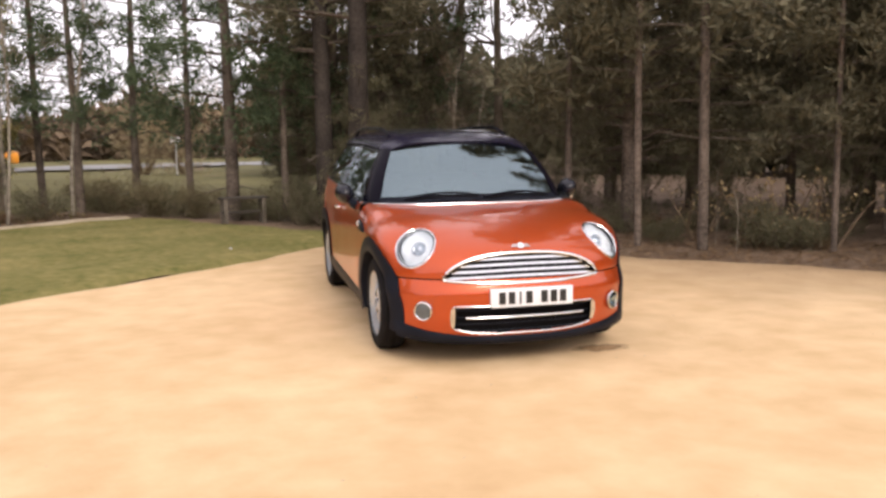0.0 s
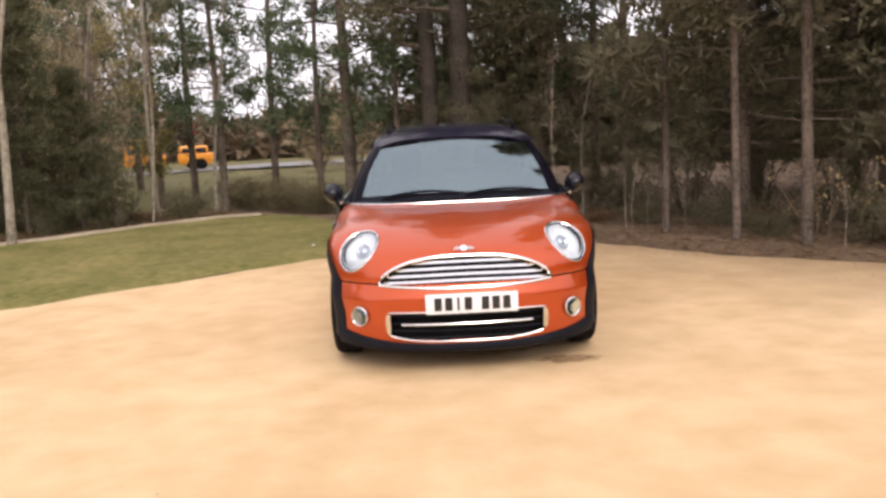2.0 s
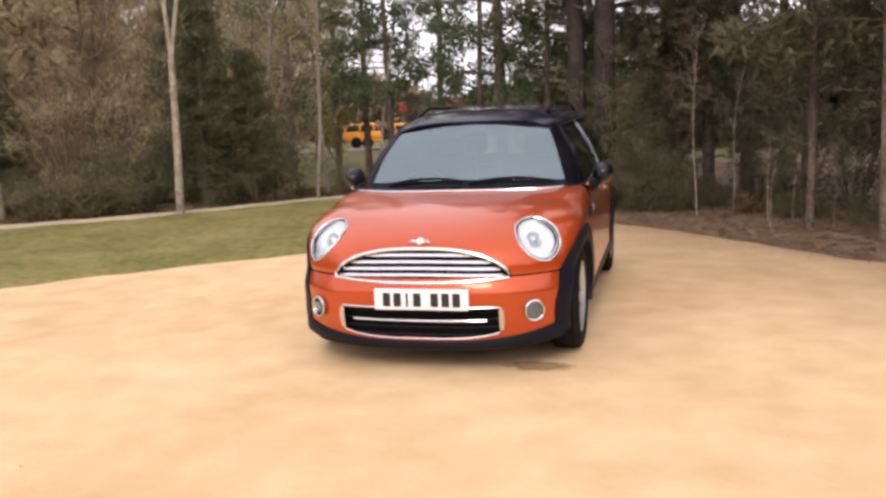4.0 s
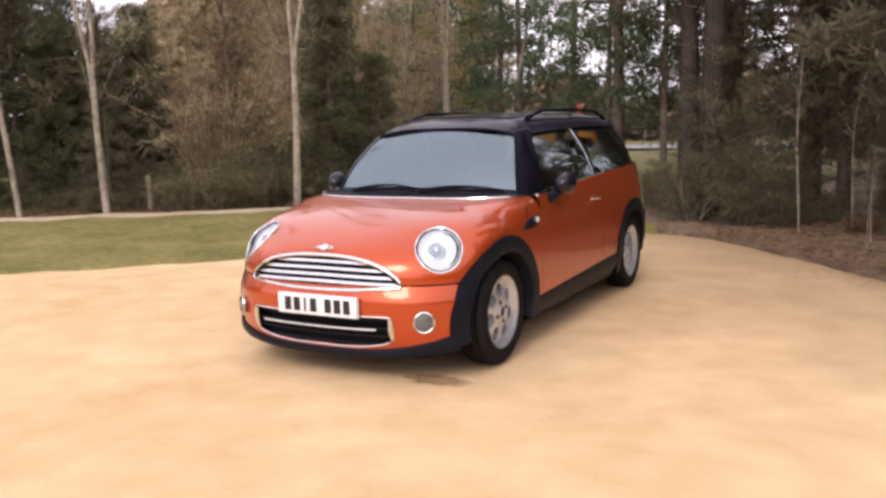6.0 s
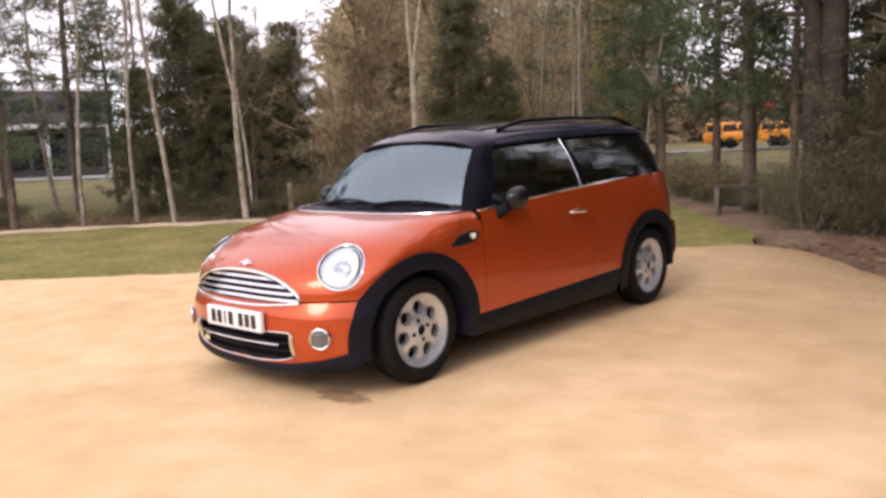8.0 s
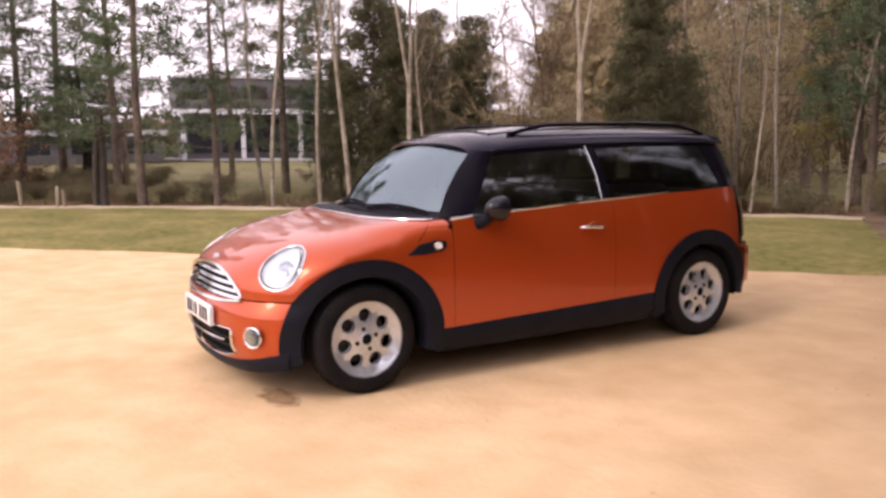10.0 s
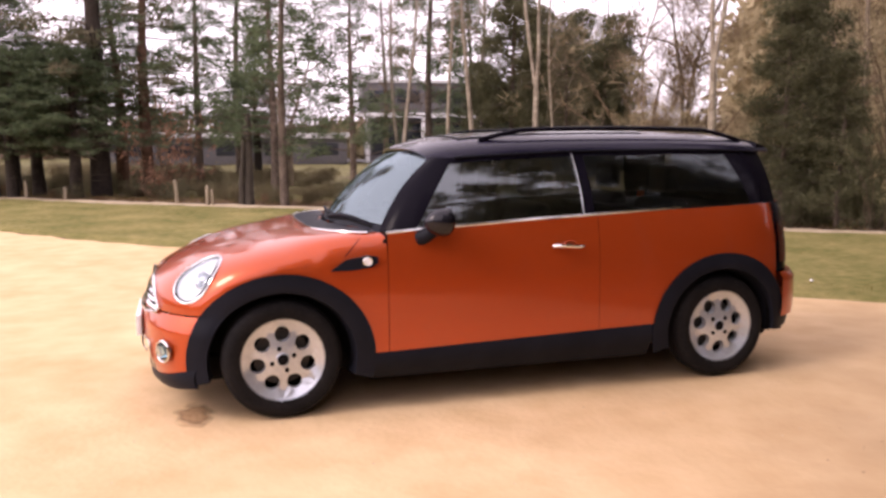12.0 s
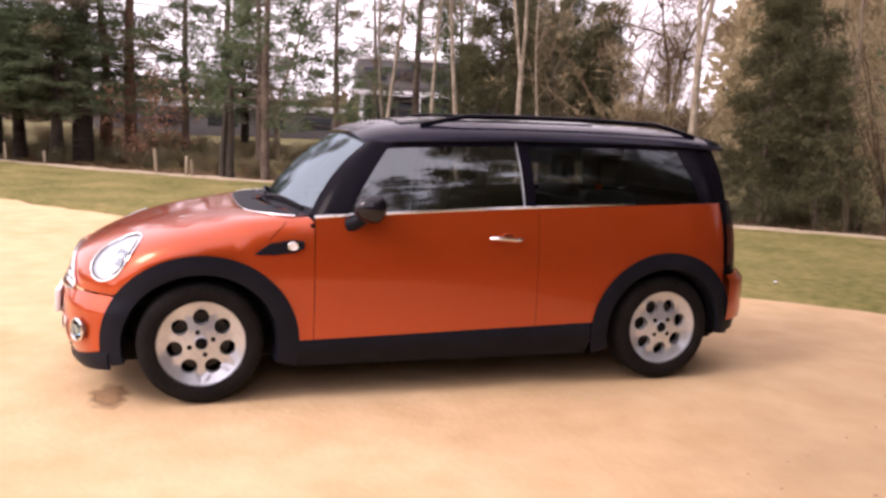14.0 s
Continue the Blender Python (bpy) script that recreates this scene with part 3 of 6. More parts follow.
# headlamps: chrome bezel, reflector bowl, bulb holder and domed lens
for s in (-1, 1):
    flip = Matrix.Diagonal((s, 1, 1, 1))
    loop = []
    for k in range(48):
        t = 2 * math.pi * k / 48
        loop.append(Vector(HL) + HL_R * 0.124 * math.cos(t) + HL_U * 0.140 * math.sin(t))
    rim_pts = [on_bonnet(p + HL_N * 0.02, -HL_N) + HL_N * 0.004 for p in loop]
    mid = sum(rim_pts, Vector()) / len(rim_pts)
    bm = tube([flip @ p for p in rim_pts], 0.0062, 8, closed=True)
    lamp = part("headlamp", bm, CHROME, car, "oval headlamp with bright chrome bezel")

    def bowl(u, v, depth, size, rim_pts=rim_pts, mid=mid, flip=flip):
        i = v * 48
        a, b = rim_pts[int(i) % 48], rim_pts[(int(i) + 1) % 48]
        p = a.lerp(b, i - int(i))
        return flip @ (mid + (p - mid) * u * size + HL_N * depth * (1 - u * u))

    vs = [k / 48 for k in range(49)]
    part("reflector", sheet(lambda u, v: bowl(u, v, -0.055, 1.0), [0.02, 0.2, 0.4, 0.6, 0.8, 0.92, 1.0], vs), REFLECTOR, lamp, "bright faceted reflector")
    part("lens", sheet(lambda u, v: bowl(u, v, 0.026, 0.985), [0.0, 0.2, 0.4, 0.6, 0.8, 0.92, 1.0], vs), LENS, lamp, "clear domed lens")
    part("seal", tube([bowl(0.93, k / 48, 0.004, 1.0) for k in range(48)], 0.0028, 6, closed=True), SOOT, lamp, "thin dark seal inside the bezel")
    c = flip @ (mid - HL_N * 0.03 + HL_R * -0.012)
    bulb = lathe([(-0.02, 0.040), (0.0, 0.040), (0.010, 0.034), (0.006, 0.026), (0.016, 0.016), (0.020, 0.0)], 28, "Z")
    turn = (flip @ HL_N - Vector()).to_track_quat("Z", "Y").to_matrix().to_4x4()
    for v in bulb.verts:
        v.co = turn @ v.co + c
    part("projector", bulb, ALLOY, lamp, "round projector unit")
    hood = tube([flip @ (mid - HL_N * 0.022 + HL_R * (-0.012 + 0.043 * math.cos(t)) + HL_U * 0.043 * math.sin(t)) for t in np.linspace(0, 2 * math.pi, 25)[:-1]], 0.0035, 6, closed=True)
    part("projector_ring", hood, ALLOY, lamp)
    # a black arc stands in for the shadow inside the lamp's outer rim
    shade = [bowl(0.80, (k / 14 * 0.36 - 0.16) % 1.0, -0.004, 1.0) for k in range(15)]
    part("lamp_shadow_arc", tube(shade, [0.002 + 0.004 * math.sin(k / 14 * math.pi) for k in range(15)], 6), GLOSS_BLACK, lamp, "dark arc standing in for the shadow inside the lamp's outer side")
    # fog lamp
    fx, fz = s * 0.611, 0.347
    fy = plan_front(fx, fz) + nose_lean(fz)
    n = Vector((s * 0.55, -0.83, 0)).normalized()
    turn = n.to_track_quat("Z", "Y").to_matrix().to_4x4()
    fog = lathe([(-0.03, 0.0), (-0.03, 0.035), (0.0, 0.047), (0.004, 0.047)], 32, "Z")
    ringf = tube([(0.053 * math.cos(t), 0.053 * math.sin(t), 0.004) for t in np.linspace(0, 2 * math.pi, 33)[:-1]], 0.0065, 8, closed=True)
    lensf = lathe([(0.006, 0.047), (0.014, 0.03), (0.017, 0.0)], 32, "Z")
    for b in (fog, ringf, lensf):
        for v in b.verts:
            v.co = turn @ (v.co + Vector((0, 0, 0.006))) + Vector((fx, fy, fz))
    fl = part("fog_lamp", ringf, CHROME, car, "round fog lamp with chrome ring")
    part("reflector", fog, FOG_BOWL, fl, "grey faceted reflector")
    bead = lathe([(-0.028, 0.020), (-0.010, 0.018), (-0.004, 0.010), (-0.003, 0.0)], 18, "Z")
    for v in bead.verts:
        v.co = turn @ (v.co + Vector((0, 0, 0.006))) + Vector((fx, fy, fz))
    part("bulb_cap", bead, CHROME, fl)
    part("lens", lensf, LENS, fl).data.flip_normals()


# sides: wing, door and rear quarter, each between its shut lines
SILL0, SILL1 = 0.305, 0.350


def side_low(y):
    z = SILL0 + (SILL1 - SILL0) * min(1.0, max(0.0, (y + 0.83) / 1.62))
    if y > AXLE:
        z = 0.30
    return max(z, arch_z(y, -AXLE), arch_z(y, AXLE))


def side_high(y):
    return 0.722 if y < Y_DOOR0 else belt(y)


def panel(s, y0, y1, n, name, rows=18, material=None, label=""):
    ys = [y0 + (y1 - y0) * k / n for k in range(n + 1)]

    def fn(y, v):
        lo, hi = side_low(y), side_high(y)
        z = lo + (max(hi, lo + 0.002) - lo) * v
        return Vector((s * body_x(y, z), y, z))

    bm = sheet(fn, ys, [k / rows for k in range(rows + 1)])
    return part(name, bm, material or PAINT, car, label)


def tail_panel(s, name, a0, a1, low, high, material, label="", out=0.0):
    """The rounded rear corner and back, by angle round the plan."""
    def fn(a, v):
        zl = low
        z = zl + (high - zl) * v
        reach = tail_run(z) - 1.2
        q = a * math.pi / 2
        y = 1.2 + (reach + out) * math.sin(q) ** (2 / 3.6)
        x = (HALF + out) * side_bulge(z) * math.cos(q) ** (2 / 3.6)
        return Vector((s * x, y, z))

    return part(name, sheet(fn, [a0 + (a1 - a0) * k / 24 for k in range(25)], [k / 16 for k in range(17)]), material, car, label)


Y_DOOR0, Y_DOOR1, Y_BACK = -0.735, 0.465, 1.66
a_back = math.asin(((Y_BACK - 1.2) / (tail_run(0.7) - 1.2)) ** 1.8) / (math.pi / 2)
for s in (-1, 1):
    panel(s, -1.102, Y_DOOR0 - 0.0018, 24, "front_wing")
    door = panel(s, Y_DOOR0 + 0.0018, Y_DOOR1 - 0.0014, 50, "door")
    panel(s, Y_DOOR1 + 0.0014, Y_BACK, 70, "rear_quarter")
    part("shut_line", sheet(lambda y, v: Vector((s * (body_x(y, side_low(y) + 0.02 + v * 0.55) - 0.012), y, side_low(y) + 0.005 + v * (belt(y) - 0.03 - side_low(y)))), [Y_DOOR0 - 0.02, Y_DOOR0, Y_DOOR0 + 0.02], [k / 8 for k in range(9)]), SOOT, car)
    part("shut_line", sheet(lambda y, v: Vector((s * (body_x(y, side_low(y) + 0.02 + v * 0.55) - 0.012), y, side_low(y) + 0.005 + v * (belt(y) - 0.03 - side_low(y)))), [Y_DOOR1 - 0.02, Y_DOOR1, Y_DOOR1 + 0.02], [k / 8 for k in range(9)]), SOOT, car)
    # door handle: chrome bar in a dark recess
    hx = body_x(0.28, 0.815)
    dish = lathe([(0.0, 0.0), (0.0, 0.038), (0.006, 0.046), (0.0, 0.05)], 24, "X")
    for v in dish.verts:
        v.co = Vector((s * (v.co.x + hx - 0.002), v.co.y + 0.285, v.co.z * 0.75 + 0.812))
    part("handle_recess", dish, PAINT, door)
    bar = [(s * (hx + d), y, 0.821 + 0.004 * math.sin(k)) for k, (y, d) in enumerate([(0.185, 0.004), (0.205, 0.02), (0.24, 0.028), (0.28, 0.03), (0.32, 0.028), (0.35, 0.02), (0.37, 0.004)])]
    part("door_handle", tube(bar, [0.008, 0.011, 0.012, 0.012, 0.012, 0.011, 0.008], 8), CHROME, door, "chrome door handle")
    # black upright at the back corner, orange bumper below it, dark tail lamp
    tail_panel(s, "rear_pillar_trim", a_back, 0.55, 0.60, 1.018, GLOSS_BLACK, "gloss black rear corner trim")
    tail_panel(s, "tail_lamp", 0.30, 0.42, 0.66, 0.90, RED_LENS, "red tail lamp", out=0.012)
    tail_panel(s, "back_door", 0.55, 1.0, 0.60, 1.018, PAINT)
    tail_panel(s, "rear_bumper", a_back * 0.98, 1.0, 0.335, 0.605, PAINT, out=0.022)
    tail_panel(s, "bumper_skirt", a_back * 1.2, 1.0, 0.262, 0.337, TRIM, out=0.004)

    # black wheel-arch cladding, front and back
    for axle in (-AXLE, AXLE):
        lo_a, hi_a = (-0.26, math.pi + 0.28) if axle < 0 else (-0.12, math.pi + 0.28)

        def arch_point(a, v, axle=axle, s=s, lo_a=lo_a, hi_a=hi_a):
            ang = lo_a + (hi_a - lo_a) * a
            r = 0.352 + (ARCH_R + 0.008 - 0.352) * v
            y = axle + r * math.cos(ang) * (1.0 if axle < 0 else -1.0) * -1.0
            z = HUB_Z + 0.94 * r * math.sin(ang)
            ease = min(1.0, (1.0 - a) / 0.14)
            x = body_x(y, max(z, 0.15)) + 0.010 * ease * math.sin(min(1.0, v * 1.3) * math.pi * 0.75) + 0.005 * ease - 0.001
            if v < 0.15:
                x -= 0.09 * (0.15 - v) / 0.15
            return Vector((s * x, y, z))

        part("arch_cladding", sheet(arch_point, [k / 56 for k in range(57)], [0, 0.05, 0.1, 0.15, 0.3, 0.5, 0.7, 0.85, 0.95, 1.0], thick=0.006), TRIM, car, "matt black wheel-arch cladding")

        def liner_point(a, v, axle=axle, s=s):
            ang = -0.15 + (math.pi + 0.3) * a
            return Vector((s * (0.50 + 0.29 * v), axle + 0.36 * math.cos(ang), HUB_Z + 0.345 * math.sin(ang)))

        part("wheel_liner", sheet(liner_point, [k / 24 for k in range(25)], [0, 0.5, 1]), SOOT, car)

    # sill
    def sill_point(y, v, s=s):
        z = 0.165 + (side_low(max(-0.80, min(0.77, y))) + 0.004 - 0.165) * v
        return Vector((s * (body_x(y, z) - 0.05 * (1 - v) ** 2 + 0.012 * math.sin(v * math.pi)), y, z))

    part("sill", sheet(sill_point, [-0.83 + 1.63 * k / 40 for k in range(41)], [k / 8 for k in range(9)], thick=0.01), TRIM, car, "black plastic side sill")

    # side scuttle with round indicator
    sc = [(-1.030, 0.744), (-0.955, 0.797), (-0.84, 0.816), (-0.790, 0.808), (-0.787, 0.775), (-0.83, 0.754), (-0.93, 0.742)]
    bm = bmesh.new()
    bm.faces.new([bm.verts.new((s * (body_x(y, z) + 0.002), y, z)) for y, z in sc])
    ext = bmesh.ops.extrude_face_region(bm, geom=bm.faces[:])
    bmesh.ops.translate(bm, verts=[v for v in ext["geom"] if isinstance(v, bmesh.types.BMVert)], vec=(s * 0.012, 0, 0))
    scut = part("side_scuttle", bm, TRIM, car, "black side scuttle with round indicator", angle=20)
    ix = body_x(-0.845, 0.785) + 0.014
    lens = lathe([(0.0, 0.023), (0.006, 0.021), (0.009, 0.0)], 24, "X")
    ringi = tube([(0.004, 0.024 * math.cos(t), 0.024 * math.sin(t)) for t in np.linspace(0, 2 * math.pi, 25)[:-1]], 0.005, 6, closed=True)
    for b in (lens, ringi):
        for v in b.verts:
            v.co = Vector((s * (v.co.x + ix), v.co.y - 0.845, v.co.z * 0.8 + 0.787))
    part("indicator_ring", ringi, CHROME, scut)
    part("indicator_lens", lens, REFLECTOR, scut)

# the bonnet's side joint, from the windscreen's foot down to the scuttle
for s in (-1, 1):
    part("clamshell_gap", tube([Vector((s, 1, 1)) * whole_tree.ray_cast(Vector((2, y, clam_z(y))), Vector((-1, 0, 0)))[0] for y in (-0.87, -0.89, -0.91, -0.93, -0.955)], 0.0024, 6), SOOT, car)

# black scuttle panel in front of the windscreen, with a bright strip along its front edge
def scuttle_front(x):
    return -0.79 - 0.275 * math.sqrt(max(0.0, 1 - (abs(x) / 0.745) ** 4))


def scuttle_point(u, v, lift=0.005):
    x = 0.742 * math.sin(u * math.pi / 2)
    y0 = scuttle_front(x)
    y = y0 + (max(y0 + 0.004, -0.885 + 0.165 * (x / 0.675) ** 2) - y0) * v
    hit = whole_tree.ray_cast(Vector((x, y, 2)), Vector((0, 0, -1)))[0]
    return Vector((x, y, (hit.z if hit else 0.9) + lift))


part("cowl_panel", sheet(scuttle_point, spaced(26), [k / 6 for k in range(7)]), TRIM, car, "black scuttle panel under the wipers")
part("cowl_strip", tube([scuttle_point(u, 0.0, 0.006) for u in spaced(36)], 0.0060, 8), CHROME, car, "bright strip along the back edge of the bonnet")

# greenhouse
WS_BASE = lambda u: Vector((0.675 * u, -0.905 + 0.165 * u * u, 0.930 - 0.018 * u * u))
WS_TOP = lambda u: Vector((0.520 * u, -0.475 + 0.055 * u * u, 1.338 - 0.045 * u * u))


def screen_point(u, v, out=0.0):
    p = WS_BASE(u).lerp(WS_TOP(u), v)
    bow = 0.035 * math.sin(v * math.pi)
    n = Vector((0.25 * u, -0.72, 0.69)).normalized()
    return p + n * (bow + out)


part("windscreen", sheet(screen_point, spaced(16), [k / 16 for k in range(17)]), SCREEN, car, "pale reflecting windscreen")
part("screen_foot", sheet(lambda u, v: screen_point(u * 0.99, 0.085 * v, 0.004), spaced(16), [0, 0.5, 1.0]), TRIM, car, "black band along the foot of the windscreen")

gutter = curve([(-0.50, 1.268), (-0.36, 1.290), (0.0, 1.312), (0.4, 1.327), (1.0, 1.332), (1.5, 1.325), (1.8, 1.312)])
glass_base_x = curve([(-0.80, 0.735), (-0.4, 0.770), (0.3, 0.782), (1.2, 0.775), (1.55, 0.735), (1.75, 0.64)])
glass_top_x = curve([(-0.80, 0.575), (-0.36, 0.578), (0.3, 0.592), (1.2, 0.585), (1.55, 0.555), (1.75, 0.49)])


def green_point(y, v, s, out=0.0):
    """The side glass line: v from the belt (0) to the gutter (1); y shifts along the raked pillars."""
    zb, zt = belt(y) - 0.004, gutter(y)
    x = glass_base_x(y) + (glass_top_x(y) - glass_base_x(y)) * v + 0.022 * math.sin(v * math.pi)
    return Vector((s * (x + out), y, zb + (zt - zb) * v))


A_LINE = lambda v: -0.735 + 0.33 * v - 0.02 * math.sin(v * math.pi)
GLASS_LINE = lambda v: -0.58 + 0.26 * v - 0.015 * math.sin(v * math.pi)
D_LINE = lambda v: 1.50 - 0.10 * v


def glass_strip(s, name, ya, yb, material, v0=0.0, v1=1.0, out=0.0, label="", n=14, thick=0.0):
    def fn(u, w):
        v = v0 + (v1 - v0) * w
        y = ya(v) + (yb(v) - ya(v)) * u
        return green_point(y, v, s, out)

    return part(name, sheet(fn, [k / n for k in range(n + 1)], [k / 10 for k in range(11)], thick=thick), material, car, label)


for s in (-1, 1):
    # A pillar between the screen's edge and the door glass
    def pillar(u, v, s=s):
        a = screen_point(s * 0.985, v, 0.004)
        b = green_point(GLASS_LINE(v) + 0.01, v, s, 0.004)
        p = a.lerp(b, u)
        return p + Vector((s * 0.018, -0.018, 0.004)) * math.sin(u * math.pi)

    part("a_pillar", sheet(pillar, [k / 6 for k in range(7)], [k / 14 for k in range(15)], thick=0.008), GLOSS_BLACK, car, "gloss black windscreen pillar")
    glass_strip(s, "door_glass", GLASS_LINE, lambda v: 0.385, DOOR_GLASS, label="dark tinted door window")
    glass_strip(s, "b_pillar", lambda v: 0.395, lambda v: 0.455, GLOSS_BLACK, out=0.002, n=4, label="gloss black door pillar")
    # a thin silver tube imitates the upright reflection on the door pillar
    part("pillar_glint", tube([green_point(0.388, v, s, 0.006) for v in np.linspace(0.02, 0.98, 9)], 0.0030, 6), ALLOY, car, "pale upright strip imitating a reflection on the door pillar")
    glass_strip(s, "quarter_glass", lambda v: 0.455, D_LINE, SIDE_GLASS, label="dark tinted rear side window")
    glass_strip(s, "d_pillar", lambda v: D_LINE(v), lambda v: 1.745 - 0.04 * v, GLOSS_BLACK, out=0.003, n=8, label="gloss black rear pillar")
    glass_strip(s, "window_frame", lambda v: A_LINE(v) + 0.06, lambda v: 1.52, GLOSS_BLACK, 0.93, 1.01, 0.004, n=40)
    # chrome belt line
    part("belt_strip", tube([(s * (body_x(y, belt(y)) - 0.006), y, belt(y) + 0.007) for y in np.linspace(-0.738, 1.0, 40)], [0.0095 - 0.006 * max(0.0, k - 28) / 11 for k in range(40)], 6), CHROME, car, "thin chrome strip under the side windows")
    part("belt_seal", sheet(lambda y, v: Vector((s * (body_x(y, belt(y)) - 0.002 - v * 0.065), y, belt(y) + 0.002 * v - 0.003)), list(np.linspace(-0.735, 1.72, 60)), [0, 0.5, 1.0]), TRIM, car)
    # mirror
    mm = bmesh.new()
    bmesh.ops.create_uvsphere(mm, u_segments=28, v_segments=18, radius=1)
    for v in mm.verts:
        d = v.co
        flat = 0.45 if d.y > 0 else 1.0
        v.co = Vector((s * (0.878 + d.x * 0.072), -0.445 + d.y * 0.112 * flat, 0.974 + d.z * 0.074 + 0.01 * d.x))
    mirror = part("door_mirror", mm, MIRROR_CAP, car, "gloss black door mirror")
    part("mirror_foot", tube([(s * 0.79, -0.555, 0.888), (s * 0.82, -0.53, 0.90), (s * 0.85, -0.478, 0.94)], [0.045, 0.034, 0.03], 10), TRIM, mirror)
    part("mirror_glass", lathe([(0, 0.0), (0, 0.044)], 20, "Y", (s * 0.878, -0.408, 0.970)), CHROME, mirror)

roof_mid = curve([(-0.49, 1.346), (-0.40, 1.378), (-0.2, 1.418), (0.2, 1.443), (0.8, 1.450), (1.3, 1.440), (1.6, 1.420), (1.80, 1.390)])


def lining_low(y):
    return 0.5 if y < 0.72 else 0.75


def roof_half(y):
    if y < -0.35:
        return 0.53 + 0.05 * (y + 0.5) / 0.15
    return glass_top_x(y) + 0.012 if y < 1.7 else glass_top_x(1.7) + 0.012 - (y - 1.7) * 0.3


def roof_z(x, y):
    q = min(1.0, abs(x) / roof_half(y))
    edge = min(gutter(y) + 0.006, roof_mid(y))
    return edge + (roof_mid(y) - edge) * max(0.0, 1 - q**3.4) ** 0.62


def roof_point(y, a, lift=0.0):
    x = roof_half(y) * a
    front = 0.055 * a * a * max(0.0, (0.1 - y) / 0.6)
    return Vector((x, y + front, roof_z(x, y) + lift))


part("roof", sheet(roof_point, list(np.linspace(-0.49, 1.80, 60)), spaced(24, 0.75), thick=0.015), ROOF_BLACK, car, "gloss indigo-black roof")
part("roof_spoiler", sheet(lambda u, v: Vector(((0.50 - 0.03 * v) * u, 1.74 + 0.085 * v - 0.03 * u * u, roof_z(0.50 * u * 0.9, 1.74) - 0.014 * v + 0.004)), spaced(14), [0, 0.33, 0.66, 1.0], thick=0.02), GLOSS_BLACK, car, "black rear roof lip")
part("sunroof", sheet(lambda y, a: Vector((0.40 * a, y, roof_z(0.40 * a, y) + 0.006)), list(np.linspace(-0.22, 0.95, 20)), spaced(10), thick=0.006), GLASS_DARK, car, "dark glass roof panel")
for s in (-1, 1):
    ys = np.linspace(-0.12, 1.60, 40)
    pts = [(s * (0.475 + 0.01 * math.sin((y + 0.12) / 1.72 * math.pi)), y, roof_z(0.48, y) + 0.006 + 0.040 * min(1.0, math.sin((y + 0.12) / 1.72 * math.pi) * 2.2)) for y in ys]
    part("roof_rail", tube(pts, 0.014, 8), GLOSS_BLACK, car, "black roof rail")
    part("side_lining", sheet(lambda y, v: Vector((s * (body_x(y, lining_low(y) + v * (belt(y) - 0.002 - lining_low(y))) - 0.022), y, lining_low(y) + v * (belt(y) + 0.002 - lining_low(y)))), list(np.linspace(-0.70, 1.60, 24)), [0, 0.25, 0.5, 0.75, 1.0]), SEAT, car, "dark inner side lining")
    part("gutter_strip", tube([(s * (roof_half(y) + 0.004), y, gutter(y) + 0.003) for y in np.linspace(-0.30, 1.70, 40)], 0.007, 6), TRIM, car)

# back window
part("back_window", sheet(lambda u, v: Vector((0.60 * u * (1 - 0.2 * v), 1.855 - 0.085 * v - 0.10 * abs(u) ** 3, 1.015 + 0.31 * v)), spaced(12), [k / 6 for k in range(7)]), SIDE_GLASS, car, "dark rear window")
for s in (-1, 1):
    part("back_corner", sheet(lambda u, v: green_point(1.745 - 0.04 * v, v, s, 0.003).lerp(Vector((s * 0.60 * (1 - 0.2 * v), 1.755 - 0.085 * v, 1.015 + 0.31 * v)), u), [k / 6 for k in range(7)], [k / 8 for k in range(9)]), GLOSS_BLACK, car)

# wipers
for x0, x1, h in ((-0.50, 0.02, 0.055), (0.06, 0.60, 0.05)):
    arm = [screen_point(x0 / 0.675 + (x1 - x0) / 0.675 * t, 0.03 + h * math.sin(t * 2.6), 0.016 + 0.01 * math.sin(t * math.pi)) for t in np.linspace(0, 1, 14)]
    wiper = part("wiper", tube(arm, [0.013 - 0.006 * k / 13 for k in range(14)], 6), TRIM, car, "black windscreen wiper")
    blade = [screen_point(x0 / 0.675 + (x1 - x0) / 0.675 * t, 0.012 + h * 0.9 * math.sin(t * 2.6), 0.006) for t in np.linspace(0.05, 1, 14)]
    part("blade", tube(blade, 0.006, 5), RUBBER, wiper)

# underbody, engine bay and cabin floor keep the inside dark
under = box(-0.56, 0.56, -1.68, 1.80, 0.16, 0.30, 0.03)
box(-0.76, 0.76, -0.83, 0.80, 0.15, 0.30, 0.02, under)
box(-0.56, 0.56, -1.62, -0.72, 0.28, 0.66, 0.05, under)
box(-0.57, 0.57, 0.80, 1.83, 0.28, 0.62, 0.04, under)
part("underbody", under, SOOT, car, "black underbody")
part("dashboard", sheet(lambda u, v: Vector((0.66 * u, -0.84 + 0.16 * u * u + (0.40 - 0.10 * u * u) * v, 0.90 - 0.03 * v - 0.28 * max(0.0, v - 0.8) / 0.2)), spaced(12), [0, 0.2, 0.4, 0.6, 0.8, 0.9, 1.0], thick=0.02), DASH, car, "dark dashboard")


